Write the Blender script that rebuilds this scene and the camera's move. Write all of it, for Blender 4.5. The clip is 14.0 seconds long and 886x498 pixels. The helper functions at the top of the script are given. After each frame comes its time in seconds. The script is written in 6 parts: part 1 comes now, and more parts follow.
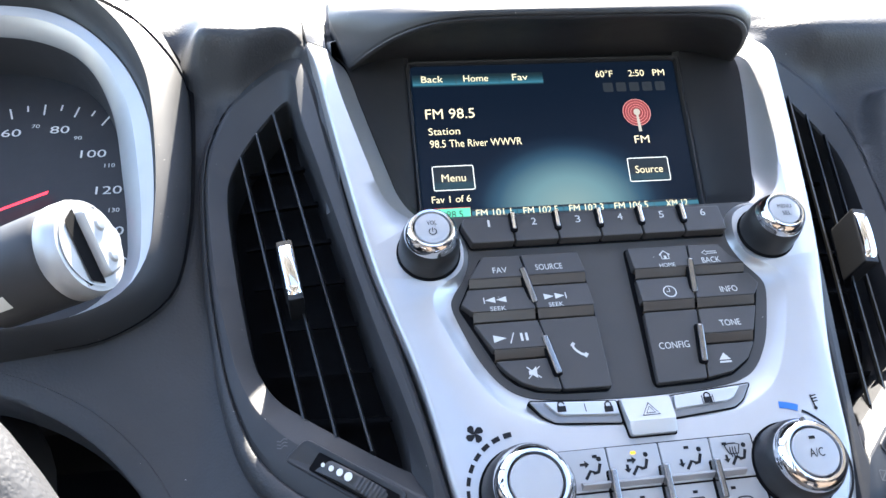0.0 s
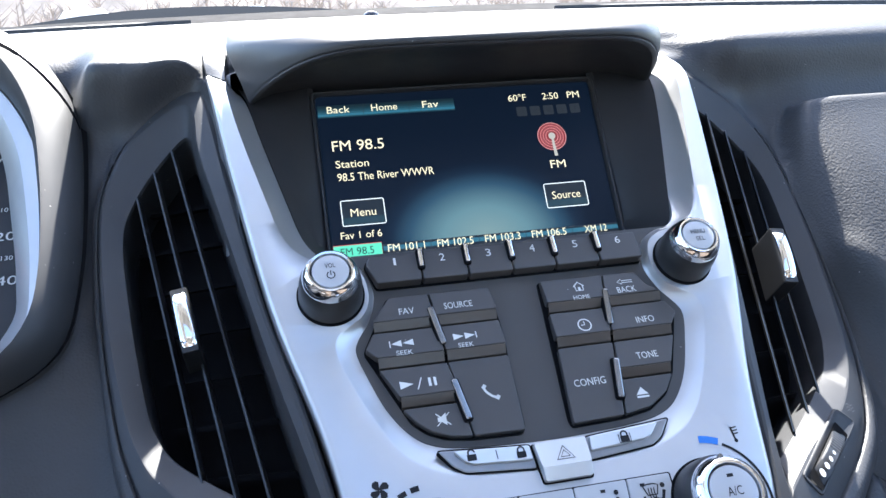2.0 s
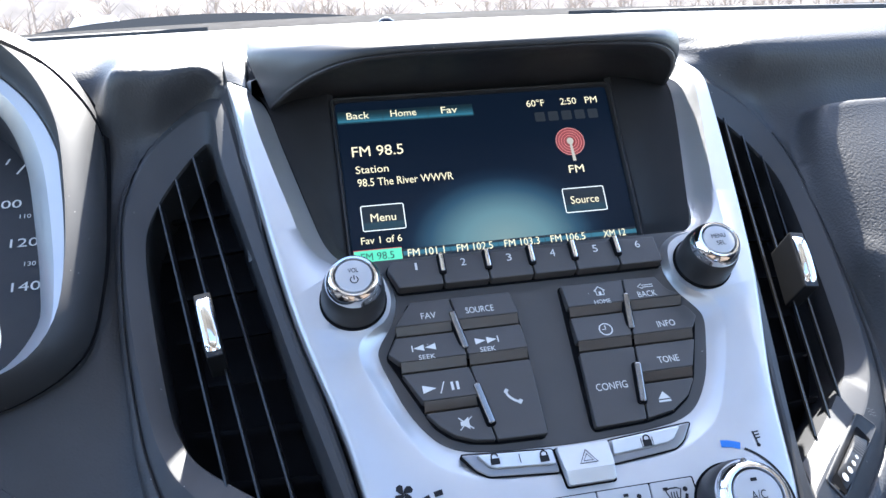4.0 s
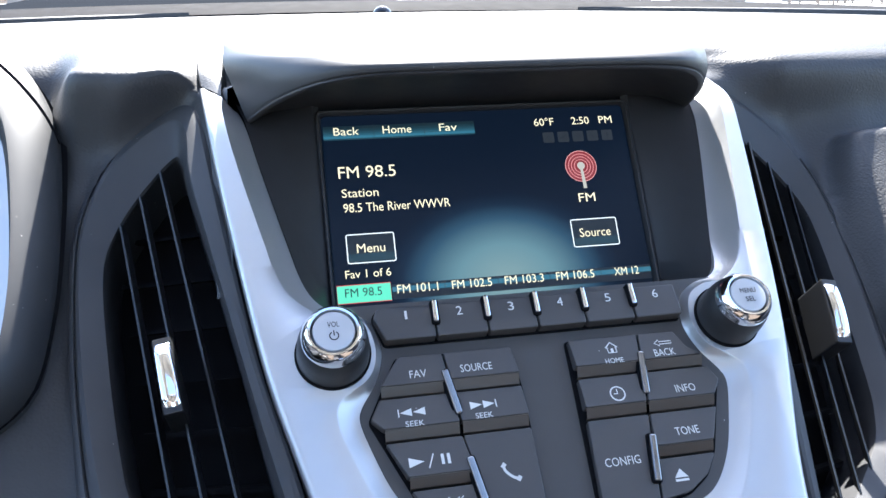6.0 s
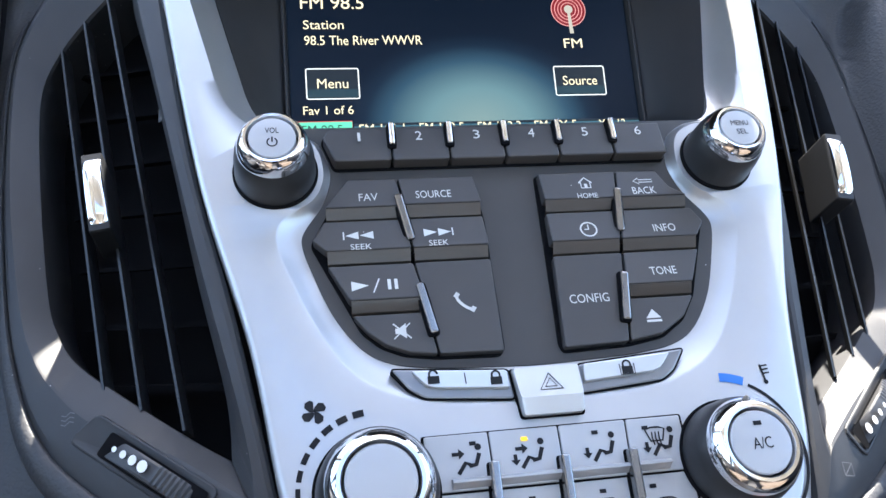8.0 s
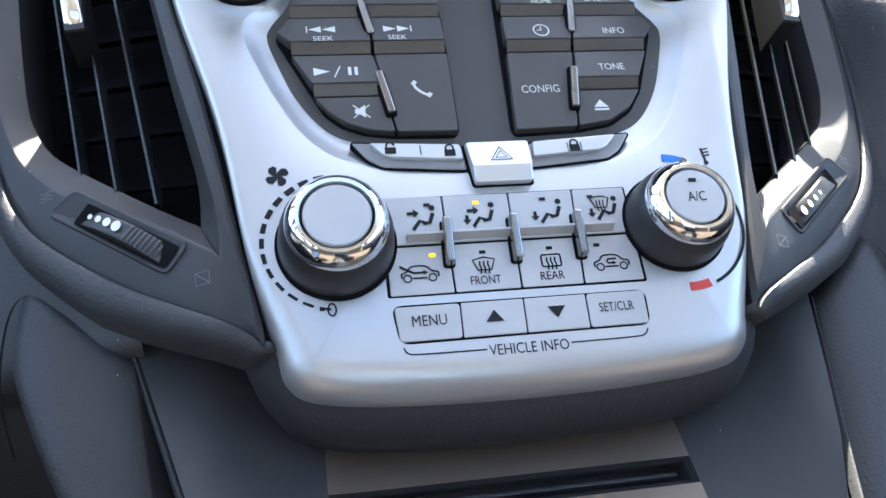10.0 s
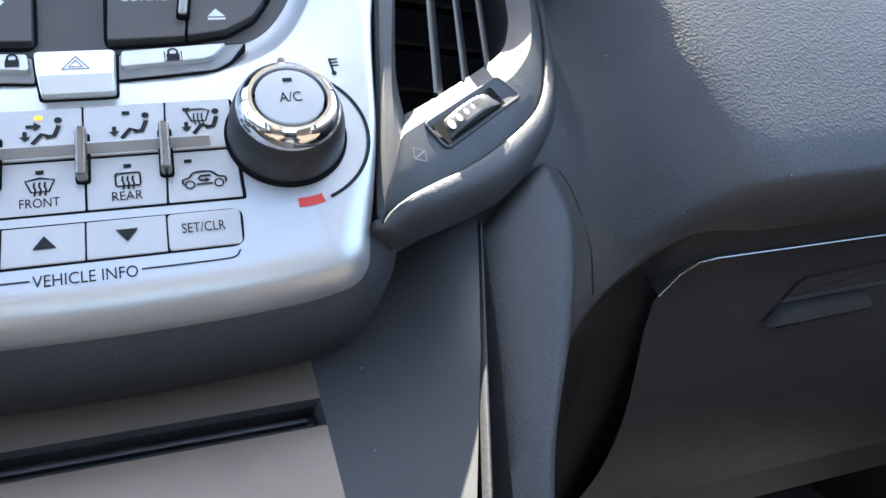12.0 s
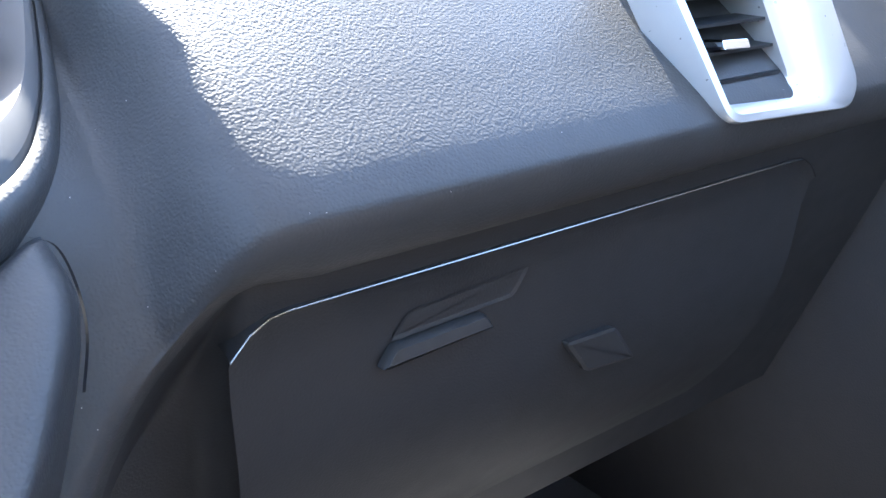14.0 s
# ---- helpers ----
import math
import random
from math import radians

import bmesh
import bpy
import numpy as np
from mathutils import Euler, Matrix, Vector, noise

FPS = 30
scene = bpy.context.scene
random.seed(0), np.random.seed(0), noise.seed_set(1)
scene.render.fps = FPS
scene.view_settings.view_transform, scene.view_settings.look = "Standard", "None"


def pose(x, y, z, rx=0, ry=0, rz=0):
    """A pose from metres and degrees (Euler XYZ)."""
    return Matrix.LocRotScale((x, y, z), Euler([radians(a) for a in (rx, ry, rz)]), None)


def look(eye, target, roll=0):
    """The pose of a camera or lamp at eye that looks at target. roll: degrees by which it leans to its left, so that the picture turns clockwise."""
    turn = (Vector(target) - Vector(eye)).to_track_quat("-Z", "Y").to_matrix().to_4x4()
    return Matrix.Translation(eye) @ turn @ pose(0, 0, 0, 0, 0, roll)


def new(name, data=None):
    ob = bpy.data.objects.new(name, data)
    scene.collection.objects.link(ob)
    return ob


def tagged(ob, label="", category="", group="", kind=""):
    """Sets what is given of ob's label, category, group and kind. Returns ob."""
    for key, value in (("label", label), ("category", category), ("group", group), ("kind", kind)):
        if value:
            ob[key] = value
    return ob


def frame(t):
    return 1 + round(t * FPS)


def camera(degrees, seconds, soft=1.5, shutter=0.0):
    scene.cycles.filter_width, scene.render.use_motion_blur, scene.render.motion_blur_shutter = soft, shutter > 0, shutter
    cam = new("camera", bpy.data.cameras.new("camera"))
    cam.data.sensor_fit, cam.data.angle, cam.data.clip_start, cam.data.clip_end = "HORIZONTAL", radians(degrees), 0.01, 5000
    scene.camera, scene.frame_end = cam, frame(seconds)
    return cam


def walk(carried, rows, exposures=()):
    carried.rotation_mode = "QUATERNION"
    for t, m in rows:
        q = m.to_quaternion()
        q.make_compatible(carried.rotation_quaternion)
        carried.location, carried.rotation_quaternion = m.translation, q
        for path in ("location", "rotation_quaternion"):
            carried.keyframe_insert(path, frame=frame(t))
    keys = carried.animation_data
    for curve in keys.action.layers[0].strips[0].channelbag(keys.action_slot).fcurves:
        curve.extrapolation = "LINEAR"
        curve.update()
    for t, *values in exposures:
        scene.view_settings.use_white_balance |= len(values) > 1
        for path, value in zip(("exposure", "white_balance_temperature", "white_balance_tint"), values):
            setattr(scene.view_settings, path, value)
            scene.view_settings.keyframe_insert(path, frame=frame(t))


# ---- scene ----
PATH = [
    (0, -0.1358, -0.3341, -0.2067, 120.18, 6.96, -5.32),
    (0.5, -0.1154, -0.3364, -0.1947, 121.46, 9.00, -6.83),
    (1, -0.1113, -0.3299, -0.1908, 121.96, 9.70, -6.94),
    (1.5, -0.1023, -0.3273, -0.1888, 121.51, 10.41, -6.75),
    (2, -0.1058, -0.3276, -0.1906, 120.88, 10.44, -6.57),
    (2.5, -0.1086, -0.3282, -0.1907, 121.01, 10.30, -6.31),
    (3, -0.1096, -0.3328, -0.1899, 121.22, 10.46, -5.85),
    (3.5, -0.1103, -0.3321, -0.1910, 121.37, 10.33, -5.87),
    (3.7, -0.1121, -0.3298, -0.1918, 121.43, 10.27, -5.91),
    (5.8, -0.1081, -0.3076, -0.1600, 119.37, 9.28, -7.25),
    (6, -0.1028, -0.3065, -0.1411, 119.26, 8.95, -7.47),
    (6.5, -0.0862, -0.2933, -0.1143, 118.63, 8.12, -7.47),
    (7, -0.0703, -0.2734, -0.1193, 117.51, 7.75, -7.58),
    (7.5, -0.0750, -0.2619, -0.1460, 116.65, 7.33, -7.53),
    (8, -0.0783, -0.2572, -0.1760, 116.18, 6.80, -7.45),
    (8.5, -0.0812, -0.2675, -0.1962, 116.50, 6.86, -7.18),
    (9, -0.0720, -0.2528, -0.2267, 115.91, 6.94, -7.38),
    (9.2, -0.0730, -0.2485, -0.2318, 115.44, 7.04, -7.58),
    (11.3, -0.0422, -0.2405, -0.2699, 114.54, 9.03, -7.55),
    (11.5, -0.0226, -0.2379, -0.2708, 114.47, 9.99, -8.52),
    (12, 0.0255, -0.2120, -0.2813, 115.47, 13.88, -13.13),
    (12.5, 0.0785, -0.1994, -0.2929, 116.25, 17.65, -15.61),
    (13, 0.1095, -0.1949, -0.2910, 114.89, 20.36, -18.39),
    (13.5, 0.1356, -0.1953, -0.2899, 114.51, 23.63, -20.20),
    (14, 0.1423, -0.2134, -0.2905, 114.26, 27.30, -21.97),
]
EXPOSURES = [(0.0, 3.5, 6750, 10), (0.6, 3.3, 6450, 10), (2.0, 3.2, 6250, 10), (7.0, 3.2, 6250, 10), (7.6, 3.4, 6650, 10), (9.2, 3.4, 6850, 8), (11.4, 3.4, 6850, 6), (12.0, 3.6, 6800, 6), (12.6, 4.15, 6450, 6), (14.0, 4.5, 6200, 8)]
STACK = Matrix.Translation((0, 0, 1.15)) @ pose(0, 0, 0, -47)   # the reclined centre stack: x right, y into it, z up along it
CAR = Matrix.Translation((0, 0, 1.15))                          # x right, y forward, z up, from the middle of the stack
cam = camera(58.0, 14.0)
walk(cam, [(t, STACK @ pose(*row)) for t, *row in PATH], EXPOSURES)

# ---- world and sun ----
world = bpy.data.worlds.new("sky")
scene.world = world
world.use_nodes = True
wn = world.node_tree.nodes
sky = wn.new("ShaderNodeTexSky")
sky.sky_type, sky.sun_disc = "NISHITA", False
SUN_ELEVATION, SUN_TO_RIGHT = 46.6, 9.5
sky.sun_elevation, sky.sun_rotation = radians(SUN_ELEVATION), radians(SUN_TO_RIGHT)
world.node_tree.links.new(sky.outputs[0], wn["Background"].inputs[0])
wn["Background"].inputs[1].default_value = 0.11
sun = new("sun", bpy.data.lights.new("sun", "SUN"))
sun.data.energy, sun.data.angle, sun.data.color = 5.0, radians(0.6), (1.0, 0.95, 0.87)
e, a = radians(SUN_ELEVATION), radians(SUN_TO_RIGHT)
to_sun = Vector((math.sin(a) * math.cos(e), math.cos(a) * math.cos(e), math.sin(e)))
sun.matrix_world = look(to_sun * 50, (0, 0, 0))


# ---- materials ----
def material(name, colour, rough=0.5, metal=0.0, vary=0.15, scale=40.0, grain=0.0, grain_scale=900.0, kind="noise", spec=0.5, coat=0.0, dust=0.0):
    m = bpy.data.materials.new(name)
    m.use_nodes = True
    nt = m.node_tree
    b = nt.nodes["Principled BSDF"]
    b.inputs["Metallic"].default_value = metal
    b.inputs["Specular IOR Level"].default_value = spec
    b.inputs["Coat Weight"].default_value = coat
    b.inputs["Coat Roughness"].default_value = 0.15
    co = nt.nodes.new("ShaderNodeTexCoord")
    n1 = nt.nodes.new("ShaderNodeTexNoise")
    n1.inputs["Scale"].default_value, n1.inputs["Detail"].default_value = scale, 6
    nt.links.new(co.outputs["Object"], n1.inputs["Vector"])
    ramp = nt.nodes.new("ShaderNodeMix")
    ramp.data_type = "RGBA"
    lo, hi = [c * (1 - vary) for c in colour], [min(1, c * (1 + vary)) for c in colour]
    ramp.inputs["A"].default_value, ramp.inputs["B"].default_value = (*lo, 1), (*hi, 1)
    nt.links.new(n1.outputs["Fac"], ramp.inputs["Factor"])
    out = ramp.outputs["Result"]
    if dust:
        # settled specks of dust
        v = nt.nodes.new("ShaderNodeTexVoronoi")
        v.inputs["Scale"].default_value, v.inputs["Randomness"].default_value = 330, 1
        nt.links.new(co.outputs["Object"], v.inputs["Vector"])
        near = nt.nodes.new("ShaderNodeMath")
        near.operation = "LESS_THAN"
        near.inputs[1].default_value = 0.07
        nt.links.new(v.outputs["Distance"], near.inputs[0])
        few = nt.nodes.new("ShaderNodeMath")
        few.operation = "GREATER_THAN"
        few.inputs[1].default_value = 1 - dust
        sep = nt.nodes.new("ShaderNodeSeparateColor")
        nt.links.new(v.outputs["Color"], sep.inputs[0])
        nt.links.new(sep.outputs[0], few.inputs[0])
        both = nt.nodes.new("ShaderNodeMath")
        both.operation = "MULTIPLY"
        nt.links.new(near.outputs[0], both.inputs[0])
        nt.links.new(few.outputs[0], both.inputs[1])
        d = nt.nodes.new("ShaderNodeMix")
        d.data_type = "RGBA"
        d.inputs["B"].default_value = (0.5, 0.48, 0.45, 1)
        nt.links.new(both.outputs[0], d.inputs["Factor"])
        nt.links.new(out, d.inputs["A"])
        out = d.outputs["Result"]
    nt.links.new(out, b.inputs["Base Color"])
    r = nt.nodes.new("ShaderNodeMapRange")
    r.inputs["To Min"].default_value, r.inputs["To Max"].default_value = max(0.02, rough - 0.06), min(1, rough + 0.06)
    n2 = nt.nodes.new("ShaderNodeTexNoise")
    n2.inputs["Scale"].default_value = scale * 3.1
    nt.links.new(co.outputs["Object"], n2.inputs["Vector"])
    nt.links.new(n2.outputs["Fac"], r.inputs["Value"])
    nt.links.new(r.outputs["Result"], b.inputs["Roughness"])
    if grain:
        if kind == "leather":
            g = nt.nodes.new("ShaderNodeTexVoronoi")
            g.feature = "SMOOTH_F1"
            g.inputs["Scale"].default_value = grain_scale
            warp = nt.nodes.new("ShaderNodeTexNoise")
            warp.inputs["Scale"].default_value = grain_scale * 0.35
            add = nt.nodes.new("ShaderNodeMix")
            add.data_type = "RGBA"
            add.blend_type = "ADD"
            add.inputs["Factor"].default_value = 1.2 / grain_scale
            nt.links.new(co.outputs["Object"], warp.inputs["Vector"])
            nt.links.new(co.outputs["Object"], add.inputs["A"])
            nt.links.new(warp.outputs["Color"], add.inputs["B"])
            nt.links.new(add.outputs["Result"], g.inputs["Vector"])
            high = g.outputs["Distance"]
        else:
            g = nt.nodes.new("ShaderNodeTexNoise")
            g.inputs["Scale"].default_value, g.inputs["Detail"].default_value = grain_scale, 3
            nt.links.new(co.outputs["Object"], g.inputs["Vector"])
            high = g.outputs["Fac"]
        bump = nt.nodes.new("ShaderNodeBump")
        bump.inputs["Strength"].default_value, bump.inputs["Distance"].default_value = 1.0, grain
        nt.links.new(high, bump.inputs["Height"])
        nt.links.new(bump.outputs[0], b.inputs["Normal"])
    return m


def glowing(name, colour, strength):
    m = bpy.data.materials.new(name)
    m.use_nodes = True
    b = m.node_tree.nodes["Principled BSDF"]
    b.inputs["Base Color"].default_value = (0.01, 0.01, 0.01, 1)
    b.inputs["Emission Color"].default_value = (*colour, 1)
    b.inputs["Emission Strength"].default_value = strength
    return m


SILVER = material("silver_paint", (0.50, 0.505, 0.515), 0.36, 0.7, 0.05, 60, 0.00003, 5000, dust=0.012)
SILVER_KEY = material("silver_key_paint", (0.44, 0.44, 0.445), 0.45, 0.4, 0.05, 60, 0.00003, 5000, dust=0.008)
CAP = material("satin_cap_paint", (0.44, 0.44, 0.445), 0.40, 0.45, 0.05, 60, 0.00003, 5000)
SWITCH = material("bright_switch_paint", (0.62, 0.63, 0.64), 0.34, 0.6, 0.04, 60, 0.00003, 5000, dust=0.006)
FRAME = material("grey_switch_frame", (0.27, 0.27, 0.28), 0.32, 0.4, 0.08, 60)
CHROME = material("chrome", (0.85, 0.85, 0.86), 0.08, 1.0, 0.03, 50)
SATIN = material("satin_metal", (0.27, 0.265, 0.26), 0.22, 1.0, 0.08, 90)
DASH = material("grained_black_vinyl", (0.040, 0.041, 0.044), 0.52, 0, 0.2, 25, 0.00018, 760, "leather", dust=0.035, spec=0.38)
TRIM = material("matt_black_trim", (0.036, 0.037, 0.040), 0.5, 0, 0.18, 30, 0.00006, 3000, dust=0.05, spec=0.35)
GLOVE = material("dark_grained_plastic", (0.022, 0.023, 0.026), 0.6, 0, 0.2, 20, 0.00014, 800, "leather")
PANEL = material("radio_panel_plastic", (0.050, 0.046, 0.044), 0.48, 0, 0.12, 40, 0.00005, 4000, dust=0.012)
KEY = material("radio_key_plastic", (0.056, 0.051, 0.049), 0.45, 0, 0.1, 40, 0.00004, 4000, dust=0.015)
# the ledges' brown tint holds a warm cabin reflection in the base colour
LEDGE = material("satin_ledge_warm_sheen", (0.060, 0.046, 0.037), 0.36, 0, 0.1, 40, spec=0.6)
KNOB = material("soft_black_rubber", (0.022, 0.022, 0.023), 0.42, 0, 0.2, 50, 0.00004, 4000)
SLAT = material("satin_black_slat", (0.012, 0.013, 0.015), 0.4, 0, 0.15, 40)
DUCT = material("duct_black", (0.005, 0.006, 0.008), 0.7, 0, 0.1, 40, spec=0.1)
GAP = material("black_gap", (0.004, 0.004, 0.005), 0.85, 0, 0.1, 40, spec=0.1)
HOUSING = material("screen_housing_plastic", (0.030, 0.029, 0.032), 0.5, 0, 0.15, 40, 0.00004, 4000)
TAN = material("console_satin_paint", (0.19, 0.152, 0.124), 0.36, 0.6, 0.05, 25, 0.00002, 2500)
WHITE_INK = material("white_ink", (0.62, 0.61, 0.58), 0.6, 0, 0.05, 60)
DARK_INK = material("dark_ink", (0.02, 0.02, 0.022), 0.75, 0, 0.1, 60, spec=0.15)
BLUE_INK = material("blue_ink", (0.02, 0.17, 0.55), 0.45, 0, 0.06, 60)
RED_INK = material("red_ink", (0.65, 0.05, 0.04), 0.45, 0, 0.06, 60)
SIGN_GREY = material("moulded_sign", (0.10, 0.10, 0.105), 0.4, 0, 0.1, 60)
DOT = material("white_dot", (0.75, 0.75, 0.72), 0.45, 0, 0.04, 60)
AMBER = glowing("amber_light", (1.0, 0.62, 0.02), 0.19)


# ---- mesh helpers ----
def part(name, bm, mat, parent, label="", smooth=False, sharp=35):
    """Links bm as one mesh object under parent."""
    if smooth:
        for f in bm.faces:
            f.smooth = True
        for ed in bm.edges:
            if len(ed.link_faces) == 2 and ed.calc_face_angle(0) > radians(sharp):
                ed.smooth = False
    me = bpy.data.meshes.new(name)
    bm.to_mesh(me)
    bm.free()
    me.materials.append(mat)
    ob = new(name, me)
    ob.parent = parent
    if label:
        ob["label"] = label
    return ob


def thing(name, label, category, m=STACK, group="", kind=""):
    ob = new(name)
    ob.empty_display_size = 0.05
    ob.matrix_world = m
    return tagged(ob, label, category, group, kind)


def spline(pts, n=8, closed=False):
    """A smooth curve through pts, n steps between two of them."""
    pts = [Vector(p) for p in pts]
    out, k = [], len(pts)
    for i in range(k if closed else k - 1):
        if closed:
            p0, p1, p2, p3 = pts[i - 1], pts[i], pts[(i + 1) % k], pts[(i + 2) % k]
        else:
            p1, p2 = pts[i], pts[i + 1]
            p0 = pts[i - 1] if i else p1 * 2 - p2
            p3 = pts[i + 2] if i + 2 < k else p2 * 2 - p1
        for j in range(n):
            t = j / n
            out.append(0.5 * (2 * p1 + (p2 - p0) * t + (2 * p0 - 5 * p1 + 4 * p2 - p3) * t * t + (3 * p1 - p0 - 3 * p2 + p3) * t**3))
    if not closed:
        out.append(pts[-1])
    return out


def area2(loop):
    return sum(p[0] * q[1] - q[0] * p[1] for p, q in zip(loop, loop[1:] + loop[:1])) / 2


def inset(loop, d):
    """The closed 2D loop moved inwards by d (a number, or one a point)."""
    k, s = len(loop), 1 if area2(loop) > 0 else -1
    out = []
    for i in range(k):
        p, q, r = Vector(loop[i - 1]), Vector(loop[i]), Vector(loop[(i + 1) % k])
        u, v = (q - p), (r - q)
        if u.length < 1e-9:
            u = v
        if v.length < 1e-9:
            v = u
        u, v = u.normalized(), v.normalized()
        n = Vector((-u.y - v.y, u.x + v.x)) * s
        n = n.normalized() if n.length > 1e-6 else Vector((-u.y, u.x)) * s
        c = max(0.5, n.dot(Vector((-u.y, u.x)) * s))
        out.append(q + n * ((d[i] if isinstance(d, (list, tuple)) else d) / c))
    return out


def rounded(pts, r, n=4):
    """The closed 2D polygon with its corners rounded by r."""
    out, k = [], len(pts)
    for i in range(k):
        p, q, s = Vector(pts[i - 1]), Vector(pts[i]), Vector(pts[(i + 1) % k])
        u, v = p - q, s - q
        d = min(r, u.length * 0.45, v.length * 0.45)
        a0, b0 = q + u.normalized() * d, q + v.normalized() * d
        for j in range(n + 1):
            t = j / n
            out.append(a0 * (1 - t) ** 2 + q * 2 * t * (1 - t) + b0 * t * t)
    return out


def mm(pts):
    return [Vector((p[0] / 1000, p[1] / 1000)) for p in pts]


def bridge(bm, a, b, closed=True):
    k = len(a)
    for i in range(k if closed else k - 1):
        j = (i + 1) % k
        if len({a[i], a[j], b[j], b[i]}) == 4:
            bm.faces.new((a[i], a[j], b[j], b[i]))


def ring3(bm, loop, y):
    return [bm.verts.new((p[0], y(p) if callable(y) else y, p[1])) for p in loop]


def slab(bm, loop, front, back, bevel=0.0008, tilt=0.0):
    """A plate of that outline in x and z; its face at y = front, with a bevelled edge; tilt: how far y comes forward per metre down."""
    z0 = max(p[1] for p in loop)
    f = lambda p: front + tilt * (p[1] - z0)  # noqa: E731
    g = lambda p: f(p) + bevel  # noqa: E731
    h = lambda p: f(p) + bevel * 0.3  # noqa: E731
    a = ring3(bm, inset(loop, bevel), f)
    m = ring3(bm, inset(loop, bevel * 0.3), h)
    b = ring3(bm, loop, g)
    c = ring3(bm, loop, back)
    bm.faces.new(a)
    bridge(bm, a, m)
    bridge(bm, m, b)
    bridge(bm, b, c)
    bm.faces.new(c[::-1])
    return bm


def fixed(bm):
    bmesh.ops.recalc_face_normals(bm, faces=bm.faces)
    return bm


def lathe(bm, profile, cx, cz, n=48, grooves=0):
    """Turns (radius, y) pairs round the y axis through (cx, cz)."""
    rings = []
    for r, y in profile:
        if r < 1e-6:
            rings.append([bm.verts.new((cx, y, cz))])
        else:
            rings.append([bm.verts.new((cx + r * math.cos(2 * math.pi * i / n), y, cz + r * math.sin(2 * math.pi * i / n))) for i in range(n)])
    for a, b in zip(rings, rings[1:]):
        if len(a) == 1:
            for i in range(n):
                bm.faces.new((a[0], b[i], b[(i + 1) % n]))
        elif len(b) == 1:
            for i in range(n):
                bm.faces.new((a[i], a[(i + 1) % n], b[0]))
        else:
            bridge(bm, a, b)
    return fixed(bm)


def bar(bm, p, q, width, front, back, bevel=0.0005):
    """An upright strip from p to q in x and z with rounded ends."""
    p, q = Vector(p), Vector(q)
    d = (q - p).normalized()
    n = Vector((-d.y, d.x)) * width / 2
    return slab(bm, rounded([p + n, p - n, q - n, q + n], width * 0.3, 3), front, back, bevel)


def stroke(bm, pts, width, y=0.0, closed=False):
    """A flat line of that width through 2D points."""
    pts = [Vector(p) for p in pts]
    k, left, right = len(pts), [], []
    for i in range(k):
        a0 = pts[i - 1] if i or closed else pts[i]
        b0 = pts[(i + 1) % k] if i + 1 < k or closed else pts[i]
        d = (b0 - a0).normalized()
        n = Vector((-d.y, d.x)) * width / 2
        left.append(bm.verts.new((pts[i].x + n.x, y, pts[i].y + n.y)))
        right.append(bm.verts.new((pts[i].x - n.x, y, pts[i].y - n.y)))
    bridge(bm, left, right, closed)
    return bm


def fill(bm, pts, y=0.0):
    bm.faces.new([bm.verts.new((p[0], y, p[1])) for p in pts])
    return bm


def arc(cx, cz, r, a0, a1, n=16):
    return [(cx + r * math.cos(radians(a0 + (a1 - a0) * i / n)), cz + r * math.sin(radians(a0 + (a1 - a0) * i / n))) for i in range(n + 1)]


def faced(bm):
    """Turns flat ink so that it faces out of the stack."""
    for f in bm.faces:
        f.normal_update()
        if f.normal.y > 0:
            f.normal_flip()
    return bm


def letters(body, cx, cz, width, height, y, bold=0.0):
    """The words as a flat mesh, width and capital height in metres, round (cx, cz)."""
    cu = bpy.data.curves.new("letters", "FONT")
    cu.body, cu.size, cu.resolution_u = body, 1.0, 3
    cu.offset = bold
    ob = bpy.data.objects.new("letters", cu)
    scene.collection.objects.link(ob)
    me = bpy.data.meshes.new_from_object(ob.evaluated_get(bpy.context.evaluated_depsgraph_get()))
    bm = bmesh.new()
    bm.from_mesh(me)
    bpy.data.objects.remove(ob)
    bpy.data.curves.remove(cu)
    bpy.data.meshes.remove(me)
    xs, cap = [v.co.x for v in bm.verts], 0.69
    x0, x1 = min(xs), max(xs)
    for v in bm.verts:
        v.co = (cx + (v.co.x - (x0 + x1) / 2) / (x1 - x0) * width, y, cz + (v.co.y / cap - 0.5) * height)
    return faced(bm)

# ---- dashboard skin ----
INTO, ALONG = Vector((math.cos(radians(47)), -math.sin(radians(47)))), Vector((math.sin(radians(47)), math.cos(radians(47))))
# forward and up: the top from the glass to its overhanging edge, the face below it, the nose, the knee side
PROFILE = [(0.540, 0.118), (0.40, 0.119), (0.25, 0.114), (0.175, 0.1055), (0.142, 0.098), (0.1255, 0.087), (0.1215, 0.060), (0.1038, 0.0353), (0.060, -0.0056),
           (0.001, -0.061), (-0.046, -0.104), (-0.066, -0.130), (-0.073, -0.145), (-0.066, -0.158), (-0.058, -0.166), (-0.052, -0.187), (-0.040, -0.222), (0.0, -0.31), (0.05, -0.42)]


